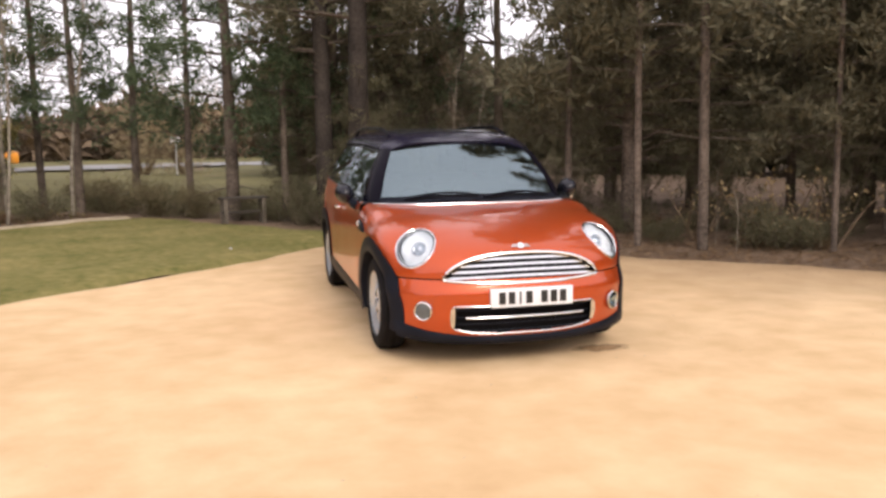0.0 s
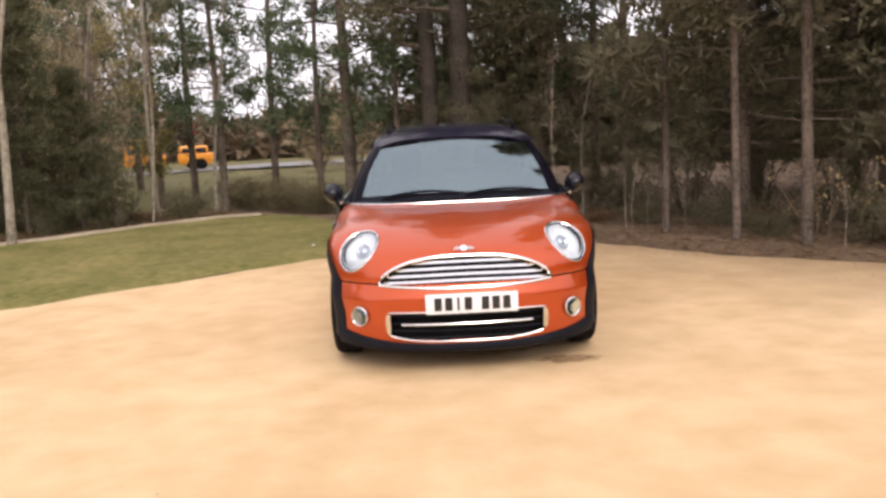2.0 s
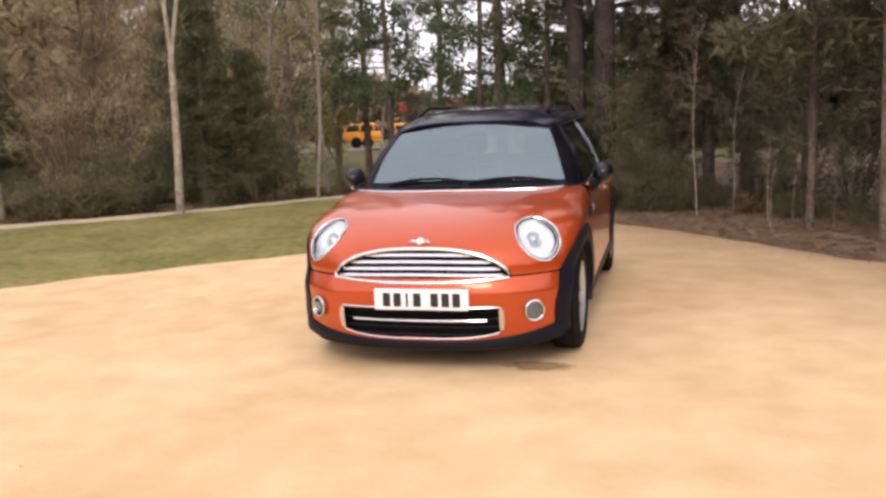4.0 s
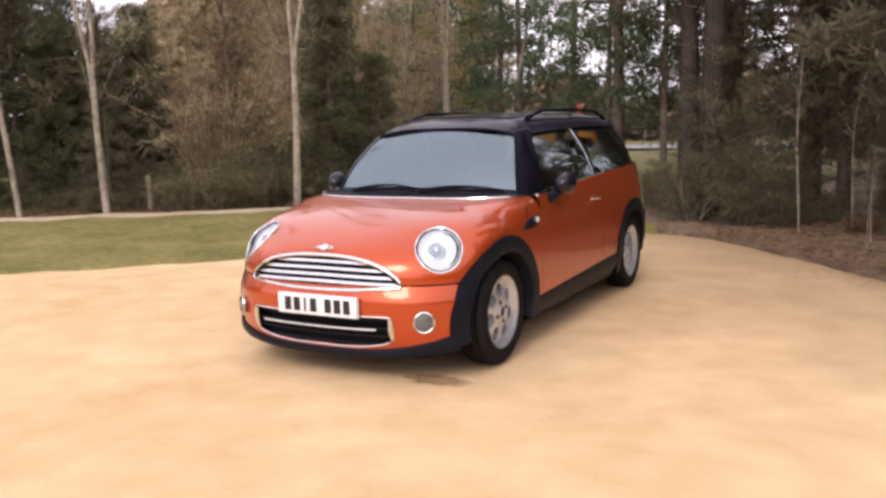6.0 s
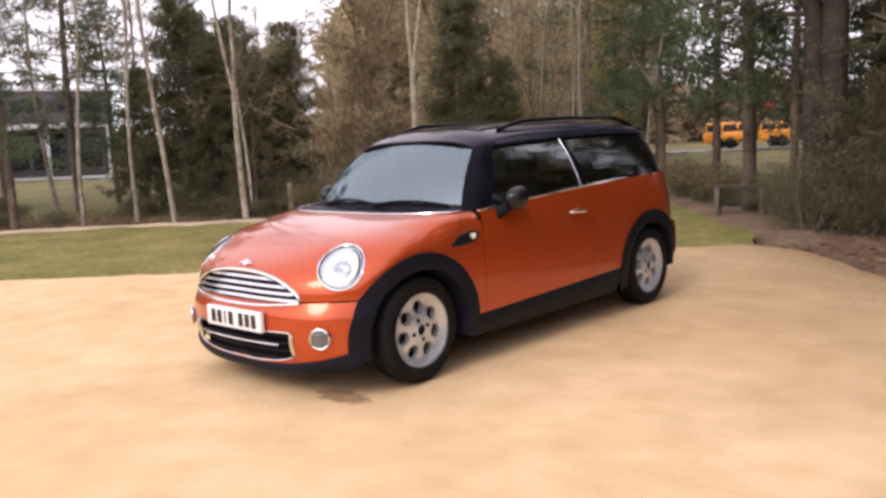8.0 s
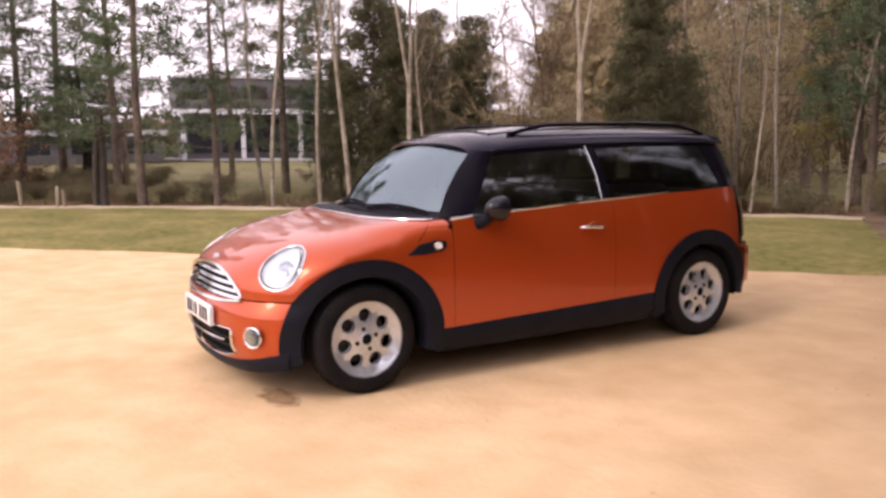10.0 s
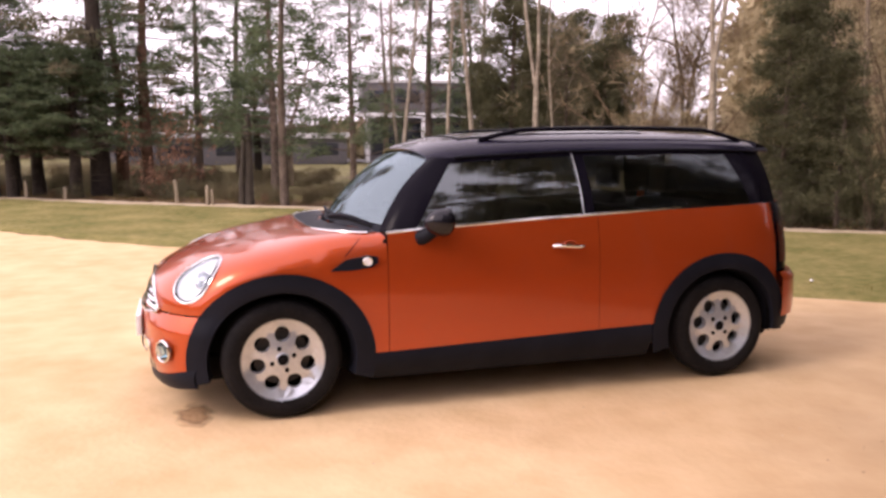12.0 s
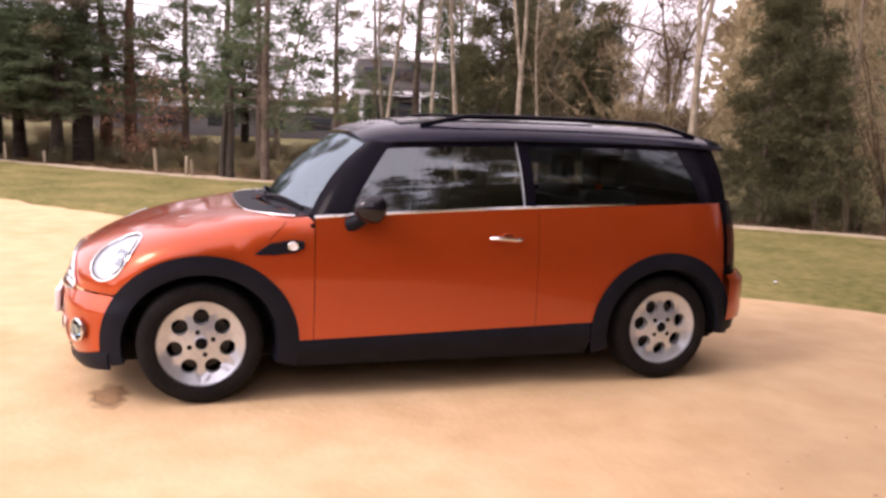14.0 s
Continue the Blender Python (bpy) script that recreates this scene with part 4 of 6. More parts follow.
def car_seat(cx, cy):
    seat = part("seat", box(cx - 0.24, cx + 0.24, cy - 0.28, cy + 0.22, 0.36, 0.52, 0.06, None, 3), SEAT, car, "dark fabric seat")
    back = box(cx - 0.23, cx + 0.23, -0.06, 0.07, 0.0, 0.58, 0.05, None, 3)
    for v in back.verts:
        v.co = Vector((v.co.x, cy + 0.20 + v.co.y + 0.22 * v.co.z, 0.46 + v.co.z))
    part("backrest", back, SEAT, seat)
    head = box(cx - 0.12, cx + 0.12, cy + 0.30, cy + 0.39, 1.07, 1.24, 0.035, None, 3)
    part("headrest", head, SEAT, seat)


for cx in (-0.36, 0.36):
    car_seat(cx, -0.10)
    car_seat(cx, 0.80)
part("parcel_shelf", sheet(lambda u, v: Vector((0.745 * u * (1 - 0.12 * v), 0.98 + 0.80 * v, 0.965 + 0.01 * v)), spaced(6), [0, 0.5, 1.0], thick=0.02), SEAT, car, "dark parcel shelf")
part("steering_wheel", tube([(0.36 * -1 + 0.185 * math.cos(t), -0.40 - 0.05 * math.sin(t), 0.84 + 0.165 * math.sin(t)) for t in np.linspace(0, 2 * math.pi, 33)[:-1]], 0.014, 8, closed=True), DASH, car, "dark steering wheel")
part("rear_lining", sheet(lambda u, v: Vector((0.62 * u, 1.79 - 0.06 * u * u, 0.58 + 0.45 * v)), spaced(6), [0, 0.5, 1.0]), SEAT, car)
part("rear_view_mirror", box(-0.10, 0.10, -0.46, -0.43, 1.235, 1.29, 0.014), DASH, car)
part("cabin_lining", sheet(lambda u, v: Vector((0.52 * u, -0.42 + 2.1 * v, 1.325 - 0.02 * u * u)), spaced(4), [0, 0.5, 1.0]), DASH, car)


# wheels
def rim_face(r_in=0.034, r_out=0.196, holes=7, rc=0.128, rh=0.0385, n=36):
    """An alloy disc with round holes; each hole's wall goes inwards."""
    dish = curve([(0.0, 0.004), (0.05, 0.006), (0.085, 0.0), (0.165, -0.012), (0.185, -0.006), (0.196, 0.008), (0.21, 0.012)])
    bm = bmesh.new()
    half = math.pi / holes
    for h in range(holes):
        rot = Matrix.Rotation(2 * half * h, 3, "X")
        inner, outer, wall = [], [], []
        for k in range(n):
            t = 2 * math.pi * k / n
            d = (math.cos(t), math.sin(t))
            lo, hi = rh, 0.25
            for _ in range(30):
                mid = (lo + hi) / 2
                y, z = d[0] * mid, rc + d[1] * mid
                rr, ang = math.hypot(y, z), abs(math.atan2(y, z))
                ok = r_in < rr < r_out and ang < half
                lo, hi = (mid, hi) if ok else (lo, mid)
            for store, m in ((inner, rh), (outer, lo)):
                y, z = d[0] * m, rc + d[1] * m
                store.append(bm.verts.new(rot @ Vector((dish(math.hypot(y, z)), y, z))))
            y, z = d[0] * rh * 0.94, rc + d[1] * rh * 0.94
            wall.append(bm.verts.new(rot @ Vector((dish(rc) - 0.03, y, z))))
        for k in range(n):
            j = (k + 1) % n
            bm.faces.new((inner[k], inner[j], outer[j], outer[k]))
            bm.faces.new((wall[k], wall[j], inner[j], inner[k]))
    bmesh.ops.remove_doubles(bm, verts=bm.verts, dist=0.0012)
    return bm


tyre_profile = [(0.060, 0.200), (0.078, 0.207), (0.086, 0.230), (0.089, 0.255), (0.084, 0.278), (0.072, 0.293), (0.058, 0.299), (0.050, 0.300), (0.047, 0.293), (0.041, 0.293), (0.038, 0.301), (0.012, 0.303), (0.009, 0.295), (0.003, 0.295)]
tyre_profile = tyre_profile + [(-a, r) for a, r in tyre_profile[::-1]]


def make_wheel():
    w = part("wheel", rim_face(), ALLOY, car, "silver alloy wheel with seven round holes")
    part("rim_lip", lathe([(0.008, 0.1945), (0.014, 0.206), (0.018, 0.211), (0.010, 0.214), (-0.05, 0.205), (-0.15, 0.20), (-0.15, 0.19), (-0.01, 0.190)], 56, "X", closed=True), ALLOY, w)
    part("tyre", lathe([(a - 0.062, r) for a, r in tyre_profile], 64, "X", closed=True), RUBBER, w, "dusty black rubber tyre")
    part("brake_disc", lathe([(-0.075, 0.03), (-0.045, 0.06), (-0.062, 0.07), (-0.062, 0.14), (-0.075, 0.14)], 40, "X"), STEEL, w)
    part("wheel_well", lathe([(-0.10, 0.0), (-0.10, 0.19)], 32, "X"), SOOT, w)
    part("hub_ring", lathe([(0.0, 0.038), (0.009, 0.036), (0.012, 0.031), (0.009, 0.029), (0.0, 0.029)], 28, "X"), ALLOY, w)
    part("hub_cap", lathe([(0.0, 0.029), (0.009, 0.027), (0.011, 0.014), (0.011, 0.0)], 24, "X"), SOOT, w, "small black hub cap")
    # raised black discs, the shade of the bolt holes put into their colour
    for k in range(4):
        t = math.pi / 4 * 0.4 + k * math.pi / 2
        part("bolt", lathe([(0.0, 0.0125), (0.0072, 0.0120), (0.0066, 0.008), (0.0062, 0.0)], 14, "X", (0.0, 0.058 * math.cos(t), 0.058 * math.sin(t))), SOOT, w, "black disc standing in for the shade of a bolt hole")
    return w


wheel = make_wheel()
wheel.location = (0.792, -AXLE, HUB_Z + 0.003)
for x, y, turn in ((0.792, AXLE, 0.5), (-0.792, -AXLE, 0.2), (-0.792, AXLE, 0.9)):
    m = Matrix.Translation((x, y, HUB_Z + 0.003)) @ Matrix.Rotation(math.pi if x < 0 else 0.0, 4, "Z") @ Matrix.Rotation(turn, 4, "X")
    copy_thing(wheel, m)


# ---- the ground ----
rng = np.random.default_rng(7)
SAND_EDGE = [(-26, -17.5), (-16, -9.4), (-11, -5.1), (-9.1, -3.65), (-7.6, -2.4), (-6.15, -0.9), (-4.65, 0.38), (-3.5, 1.5), (-1.5, 3.35), (-0.6, 4.35), (0.2, 5.0)]
MULCH_EDGE = [(0.2, 5.0), (1.2, 4.3), (2.2, 3.1), (3.0, 2.05), (3.8, 1.4), (4.7, 0.4), (6.5, -1.5), (9.0, -4.5), (13.0, -10.0), (17.0, -17.5)]
WOOD_EDGE = [(-33, -15.0), (-22.0, -8.2), (-18.1, -5.1), (-15.2, -2.1), (-12.4, 1.35), (-9.6, 3.8), (-7.15, 5.6), (-6.0, 6.9), (-4.9, 8.3), (-3.4, 9.5)]


def rise(x, y):
    """Gentle lie of the land away from the parking place."""
    d = max(0.0, math.hypot(x + 2, y + 4) - 14)
    return 0.10 * noise.noise((x * 0.15, y * 0.15, 0.3)) * min(1.0, d / 6)


def ground_point(u, v):
    r = 1.5 + 2600 * u**4 + 60 * u
    a = 2 * math.pi * v
    x, y = r * math.cos(a) - 2, r * math.sin(a)
    return Vector((x, y, -0.05 + rise(x, y) - (0.15 if r < 5 else 0)))


tagged(part("ground", sheet(ground_point, [k / 70 for k in range(71)], [k / 120 for k in range(121)]), LITTER), "dark woodland floor of leaf litter", "ground", kind="structure")


def lay(name, a_pts, b_pts, n, m, material, z, label, category, relief=0.01, crown=0.0, scale=1.2, jag=0.0):
    a, b = trail(a_pts, n), trail(b_pts, n)

    def fn(i, v):
        p = Vector((*a[i], 0)).lerp(Vector((*b[i], 0)), v)
        p.x += jag * noise.noise((p.x * 2.3, p.y * 2.3, 5)) + jag * 0.6 * noise.noise((p.x * 7, p.y * 7, 9))
        p.y += jag * noise.noise((p.x * 2.3, p.y * 2.3, 8)) + jag * 0.6 * noise.noise((p.x * 7, p.y * 7, 3))
        side = min(1.0, 6 * v, 6 * (1 - v))
        zz = z + crown * side + relief * noise.noise((p.x * scale, p.y * scale, 1.7)) + rise(p.x, p.y)
        return Vector((p.x, p.y, zz - (0.05 if v in (0.0, 1.0) else 0.0)))

    return tagged(part(name, sheet(fn, list(range(n)), [k / m for k in range(m + 1)]), material), label, category, kind="structure")


edge_all = SAND_EDGE + MULCH_EDGE[1:]
far_side = [(x * 0.9 - 1, -19.0 - 0.0 * x) for x, _ in edge_all]
lay("sand_lot", edge_all, far_side, 220, 90, SAND, -0.004, "bright yellow compacted sand of the parking place", "sand", relief=0.006, jag=0.10)
lay("grass_strip", SAND_EDGE, WOOD_EDGE, 200, 40, TURF, 0.012, "short yellow-green mown grass strip", "grass", relief=0.03, crown=0.02, jag=0.12)
outer = [(x - 0.30, y + 0.42) for x, y in WOOD_EDGE]
lay("worn_path", WOOD_EDGE, outer, 160, 6, VERGE, 0.02, "pale worn earth along the grass edge", "path", relief=0.02, jag=0.15)
lay("pasture", [(x - 1.8, y + 2.6) for x, y in WOOD_EDGE] + [(-2.6, 10.6), (0.5, 12.5)], [(-90, -30), (-80, 20), (-60, 60), (-10, 80), (14, 60)], 80, 40, ROUGH_GRASS, 0.0, "rough olive pasture behind the trees", "pasture", relief=0.12, scale=0.4)
lay("road", [(-70, 2), (-40, 18), (-20, 31), (-8, 37), (6, 42)], [(-72, 6), (-42, 22.5), (-22, 35.5), (-9, 41.5), (5, 47)], 60, 6, TARMAC, 0.13, "pale tarmac road beyond the trees", "road", relief=0.02, scale=0.3)

# a damp dark patch beside the front wheel
def spot_at(u, v):
    a = 2 * math.pi * v
    r = u * (1 + 0.16 * noise.noise((2 * math.cos(a), 2 * math.sin(a), 4.0)))
    x, y = 0.60 + 0.25 * r * math.cos(a), -1.71 + 0.12 * r * math.sin(a)
    return Vector((x, y, 0.0015 + 0.006 * noise.noise((x * 1.2, y * 1.2, 1.7))))


spot = sheet(spot_at, [0, 0.5, 0.8, 0.95, 1], [k / 40 for k in range(41)])
tagged(part("damp_patch", spot, DUST), "small dark damp patch on the sand", "patch", kind="structure")


def scatter(name, material, pts, size, flat, label, category, kind="stuff"):
    """Many small flakes or blades as one object of stuff: each a triangle pair."""
    n = len(pts)
    p = np.asarray(pts, float)
    a = rng.uniform(0, 2 * math.pi, n)
    s = size * rng.uniform(0.5, 1.5, n)
    d = np.stack([np.cos(a), np.sin(a), np.zeros(n)], 1)
    e = np.stack([-np.sin(a), np.cos(a), np.zeros(n)], 1)
    up = np.stack([rng.normal(0, 0.35, n), rng.normal(0, 0.35, n), np.ones(n)], 1)
    if flat:
        v = np.stack([p - d * s[:, None], p + e * s[:, None] * 0.6 + up * s[:, None] * 0.25, p + d * s[:, None] + up * s[:, None] * 0.1, p - e * s[:, None] * 0.6 + up * s[:, None] * 0.2], 1)
        f = np.arange(4 * n).reshape(n, 4)
    else:
        v = np.stack([p - d * s[:, None] * 0.10, p + d * s[:, None] * 0.10, p + up * s[:, None]], 1)
        f = np.arange(3 * n).reshape(n, 3)
    ob = raw(name, v.reshape(-1, 3).tolist(), f.tolist(), material)
    return tagged(ob, label, category, kind=kind)


def strip_points(a_pts, b_pts, n, lo=0.0, hi=1.0, z=0.0, t0=0.0, t1=1.0):
    a, b = np.array(trail(a_pts, 200)), np.array(trail(b_pts, 200))
    i = (rng.uniform(t0, t1, n) * 199).astype(int)
    v = rng.uniform(lo, hi, n)[:, None]
    p = a[i] * (1 - v) + b[i] * v + rng.normal(0, 0.08, (n, 2))
    return np.c_[p, np.array([z + rise(x, y) for x, y in p])]


scatter("grass_tufts", BLADES, strip_points(SAND_EDGE, WOOD_EDGE, 30000, 0.0, 1.0, 0.02, 0.12), 0.024, False, "short blades of dry spring grass", "grass")
scatter("leaf_litter", DRY, strip_points(MULCH_EDGE, [(x + 1.8, y + 1.9) for x, y in MULCH_EDGE], 16000, 0.0, 1.0, -0.03), 0.035, True, "dry brown fallen leaves under the trees", "leaves")
inward = rng.exponential(0.22, 9000)
base = strip_points(MULCH_EDGE, MULCH_EDGE, 9000, 0, 1, 0.006, 0.0, 0.8)
base[:, 0] -= inward * 0.70
base[:, 1] -= inward * 0.70
scatter("blown_litter", DRY, base, 0.009, True, "small dry leaf fragments blown onto the sand", "leaves")
scatter("path_litter", DRY, strip_points(WOOD_EDGE, [(x - 1.3, y + 2.2) for x, y in WOOD_EDGE], 14000, 0.1, 1.0, -0.02, 0.2), 0.04, True, "dry leaves along the tree line", "leaves")
rough = strip_points([(x - 0.6, y + 1.0) for x, y in WOOD_EDGE], [(x - 5, y + 8) for x, y in WOOD_EDGE], 26000, 0.0, 1.0, -0.05, 0.1)
scatter("rough_grass", BLADES, rough, 0.08, False, "long rough grass among the trees", "grass")
pebbles = np.c_[rng.uniform(-7, 8, 900), rng.uniform(-8, 4, 900), np.full(900, 0.0)]
pebbles = [p for p in pebbles.tolist() if p[1] < 3.2 - abs(p[0] - 0.3) * 0.75 or p[1] < -2]
scatter("grit", VERGE, pebbles, 0.008, True, "small grit on the sand", "grit")


# ---- trees ----
def leaf_cloud(centres, radii, count, size, thin=0.16, droop=0.0, flat=0.7):
    """Triangles for tufts of needles or leaves round centres; each leaf is an island."""
    c = np.repeat(np.asarray(centres, float), count, 0)
    r = np.repeat(np.asarray(radii, float), count)
    n = len(c)
    d = rng.normal(0, 1, (n, 3))
    d /= np.linalg.norm(d, axis=1)[:, None]
    p = c + d * (r * rng.uniform(0.25, 1.0, n) ** 0.6)[:, None] * np.array([1, 1, flat])
    way = d * 0.7 + rng.normal(0, 0.6, (n, 3)) + np.array([0, 0, 0.25 - droop])
    way /= np.linalg.norm(way, axis=1)[:, None]
    side = np.cross(way, rng.normal(0, 1, (n, 3)))
    side /= np.linalg.norm(side, axis=1)[:, None] + 1e-9
    s = size * rng.uniform(0.55, 1.35, n)[:, None]
    v = np.stack([p - side * s * thin, p + side * s * thin, p + way * s], 1).reshape(-1, 3)
    return v, np.arange(3 * n).reshape(n, 3)


def bough(bm, start, way, length, r, droop=0.0, sides=5, bends=4, wild=0.25):
    """A tapering limb; returns its points."""
    p, d = Vector(start), Vector(way).normalized()
    pts = [p.copy()]
    for k in range(bends):
        d = (d + Vector(rng.normal(0, wild, 3)) * 0.5 + Vector((0, 0, -droop))).normalized()
        p = p + d * length / bends
        pts.append(p.copy())
    tube(pts, [max(0.003, r * (1 - 0.85 * k / bends)) for k in range(bends + 1)], sides, bm)
    return pts


def trunk_path(h, lean, wig=0.12):
    ph = rng.uniform(0, 6, 2)
    return [Vector((lean[0] * t * h + wig * math.sin(t * 4 + ph[0]) * t, lean[1] * t * h + wig * math.sin(t * 5 + ph[1]) * t, t * h)) for t in np.linspace(0, 1, 12)]


def pine(h, r, crown_from, tufts, label, needles, dead=14, reach=1.8, lean=(0, 0), bark=None):
    tree = thing("pine_tree", label, "tree")
    bm = bmesh.new()
    path = trunk_path(h, lean)
    tube([path[0] - Vector((0, 0, 0.15))] + path, [r * 1.35] + [r * (1.12 - 0.9 * k / 11) for k in range(12)], 10, bm)
    part("trunk", bm, bark or PINE_BARK, tree)
    bm = bmesh.new()
    at = lambda z: path[min(10, int(z / h * 11))].lerp(path[min(11, int(z / h * 11) + 1)], z / h * 11 - int(z / h * 11))
    for k in range(dead):
        z = rng.uniform(0.8, max(1.2, crown_from + 0.5))
        a = rng.uniform(0, 2 * math.pi)
        bough(bm, at(z), (math.cos(a), math.sin(a), rng.uniform(-0.15, 0.35)), rng.uniform(0.4, 1.3), r * 0.13, 0.03, 4, 3)
    centres, radii = [], []
    n = max(10, int(tufts / 7))
    for k in range(n):
        z = crown_from + (h - crown_from) * (k + rng.uniform(0, 1)) / n
        f = (z - crown_from) / (h - crown_from)
        a = k * 2.4 + rng.uniform(-0.5, 0.5)
        length = reach * (1.05 - 0.75 * f) * rng.uniform(0.6, 1.15)
        pts = bough(bm, at(z), (math.cos(a), math.sin(a), rng.uniform(0.0, 0.4)), length, r * 0.22, 0.05, 4, 4)
        for q in range(7):
            t = rng.uniform(0.35, 1.0)
            b = pts[min(3, int(t * 4))].lerp(pts[min(4, int(t * 4) + 1)], t * 4 - int(t * 4))
            centres.append(tuple(b + Vector(rng.normal(0, 0.16, 3))))
            radii.append(rng.uniform(0.14, 0.30))
    tagged(part("branchwork", bm, PINE_BARK, tree), kind="stuff")
    v, f = leaf_cloud(centres, radii, 40, 0.15, thin=0.13)
    tagged(raw("crown", v.tolist(), f.tolist(), needles, tree), kind="stuff")
    return tree


def bare_tree(name, h, r, label, bark, fork=None, buds=None, twigs=420, lean=(0, 0), spread=0.5, low=0.35, wig=0.12, bud_size=0.05):
    """A birch or other leafless tree, with a fork where it has one and fine twigs."""
    tree = thing(name, label, "tree")
    bm = bmesh.new()
    stems = [trunk_path(h, lean, wig)]
    if fork:
        base = stems[0][max(1, int(fork / h * 11))]
        stems = [stems[0][: max(1, int(fork / h * 11)) + 1]]
        tube([stems[0][0] - Vector((0, 0, 0.15))] + stems[0], [r * 1.4] + [r * (1.15 - 0.35 * k / len(stems[0])) for k in range(len(stems[0]))], 9, bm)
        arms = []
        for k, a in enumerate((0.3, 3.4)):
            a += rng.uniform(-0.3, 0.3)
            arms.append(bough(bm, base, (0.19 * math.cos(a), 0.19 * math.sin(a), 1), h - fork, r * 0.66, -0.02, 7, 9, 0.16))
        stems += arms
    else:
        tube([stems[0][0] - Vector((0, 0, 0.15))] + stems[0], [r * 1.4] + [r * (1.12 - 0.95 * k / 11) for k in range(12)], 9, bm)
    ends = []
    for st in stems if not fork else stems[1:]:
        for k in range(13):
            t = rng.uniform(low, 1.0)
            i = min(len(st) - 2, int(t * (len(st) - 1)))
            a = rng.uniform(0, 2 * math.pi)
            pts = bough(bm, st[i], (math.cos(a) * spread, math.sin(a) * spread, rng.uniform(0.4, 1.0)), h * rng.uniform(0.12, 0.26), r * 0.28, -0.02, 5, 5, 0.3)
            for _ in range(4):
                q = pts[rng.integers(1, len(pts))]
                ends.append(bough(bm, q, rng.normal(0, 1, 3) + np.array([0, 0, 0.5]), h * rng.uniform(0.05, 0.12), r * 0.1, -0.02, 3, 3, 0.4))
    part("trunk", bm, bark, tree)
    cs = [tuple(p) for e in ends for p in e[1:]]
    pick = [cs[k] for k in rng.integers(0, len(cs), twigs // 6)]
    v, f = leaf_cloud(pick, [0.22] * len(pick), 14, 0.26, thin=0.022)
    tagged(raw("twigwork", v.tolist(), f.tolist(), TWIG, tree), kind="stuff")
    if buds:
        v, f = leaf_cloud(pick, [0.28] * len(pick), 20, bud_size, thin=0.35)
        tagged(raw("bud_cover", v.tolist(), f.tolist(), buds, tree), kind="stuff")
    return tree


def shrub(h, w, label, leaves, tufts=200, size=0.12, thin=0.22, stems=12, bark=None, per=40):
    bush = thing("shrub", label, "shrub")
    bm = bmesh.new()
    centres, radii = [], []
    for k in range(stems):
        a = rng.uniform(0, 2 * math.pi)
        pts = bough(bm, (0.15 * math.cos(a), 0.15 * math.sin(a), -0.05), (math.cos(a) * w / h * 0.5, math.sin(a) * w / h * 0.5, 1), h * rng.uniform(0.7, 1.0), 0.028, 0.02, 5, 5, 0.25)
        for _ in range(int(tufts / stems)):
            q = Vector(pts[rng.integers(1, 6)])
            centres.append(tuple(q + Vector((rng.normal(0, w * 0.16), rng.normal(0, w * 0.16), rng.normal(0, h * 0.10)))))
            radii.append(rng.uniform(0.16, 0.36))
    centres = [(x, y, max(z, 0.12)) for x, y, z in centres]
    tagged(part("stemwork", bm, bark or GREY_BARK, bush), kind="stuff")
    v, f = leaf_cloud(centres, radii, per, size, thin=thin)
    tagged(raw("foliage", v.tolist(), f.tolist(), leaves, bush), kind="stuff")
    return bush


def put(tree, x, y, turn=None, size=1.0, z=None, squash=1.0):
    turn = rng.uniform(0, 360) if turn is None else turn
    m = pose(x, y, -0.04 + rise(x, y) if z is None else z, 0, 0, turn) @ Matrix.Diagonal((size, size, size * squash, 1))
    return m


used = set()


def plant(tree, x, y, turn=None, size=1.0, squash=1.0, group="", label=""):
    """Stands a tree in its place: the built one first, copies after."""
    m = put(tree, x, y, turn, size, squash=squash)
    if tree.name not in used:
        used.add(tree.name)
        tree.matrix_basis = m
        ob = tree
    else:
        ob = copy_thing(tree, m)
    return tagged(ob, label=label, group=group)


# kinds of tree
edge_pines = [pine(11, 0.046, 1.75, 290, "slim woodland pine with dead lower branches", NEEDLES_DARK, dead=9, reach=1.4), pine(12, 0.060, 2.3, 280, "tall woodland pine with dead lower branches", NEEDLES_DARK, dead=9, reach=1.6), pine(10, 0.036, 1.6, 260, "thin woodland pine with dead lower branches", NEEDLES_DARK, dead=8, reach=1.2)]
stout_pine = pine(13, 0.165, 3.0, 300, "stout dark-barked pine with a high crown", NEEDLES_DARK, dead=10, reach=2.2, bark=DARK_BARK)
thick_pines = [pine(12, 0.15, 1.6, 540, "stout dark pine with needles from low down", NEEDLES_DARK, dead=6, reach=2.3), pine(11, 0.12, 1.3, 500, "dense dark pine with drooping lower boughs", NEEDLES_DARK, dead=5, reach=2.1)]
tall_bare = pine(14, 0.17, 3.6, 320, "tall pine with a bare reddish trunk", NEEDLES, dead=5, reach=2.8, bark=RED_BARK)
open_pines = [pine(11, 0.11, 1.9, 330, "open grown pine with airy needle tufts", NEEDLES, dead=8, reach=2.5), pine(10, 0.085, 1.6, 280, "spindly pine with scattered needle tufts", NEEDLES, dead=9, reach=2.1, lean=(0.03, 0.01)), pine(13, 0.15, 2.6, 330, "tall pine with a bare dark trunk", NEEDLES, dead=8, reach=2.6)]
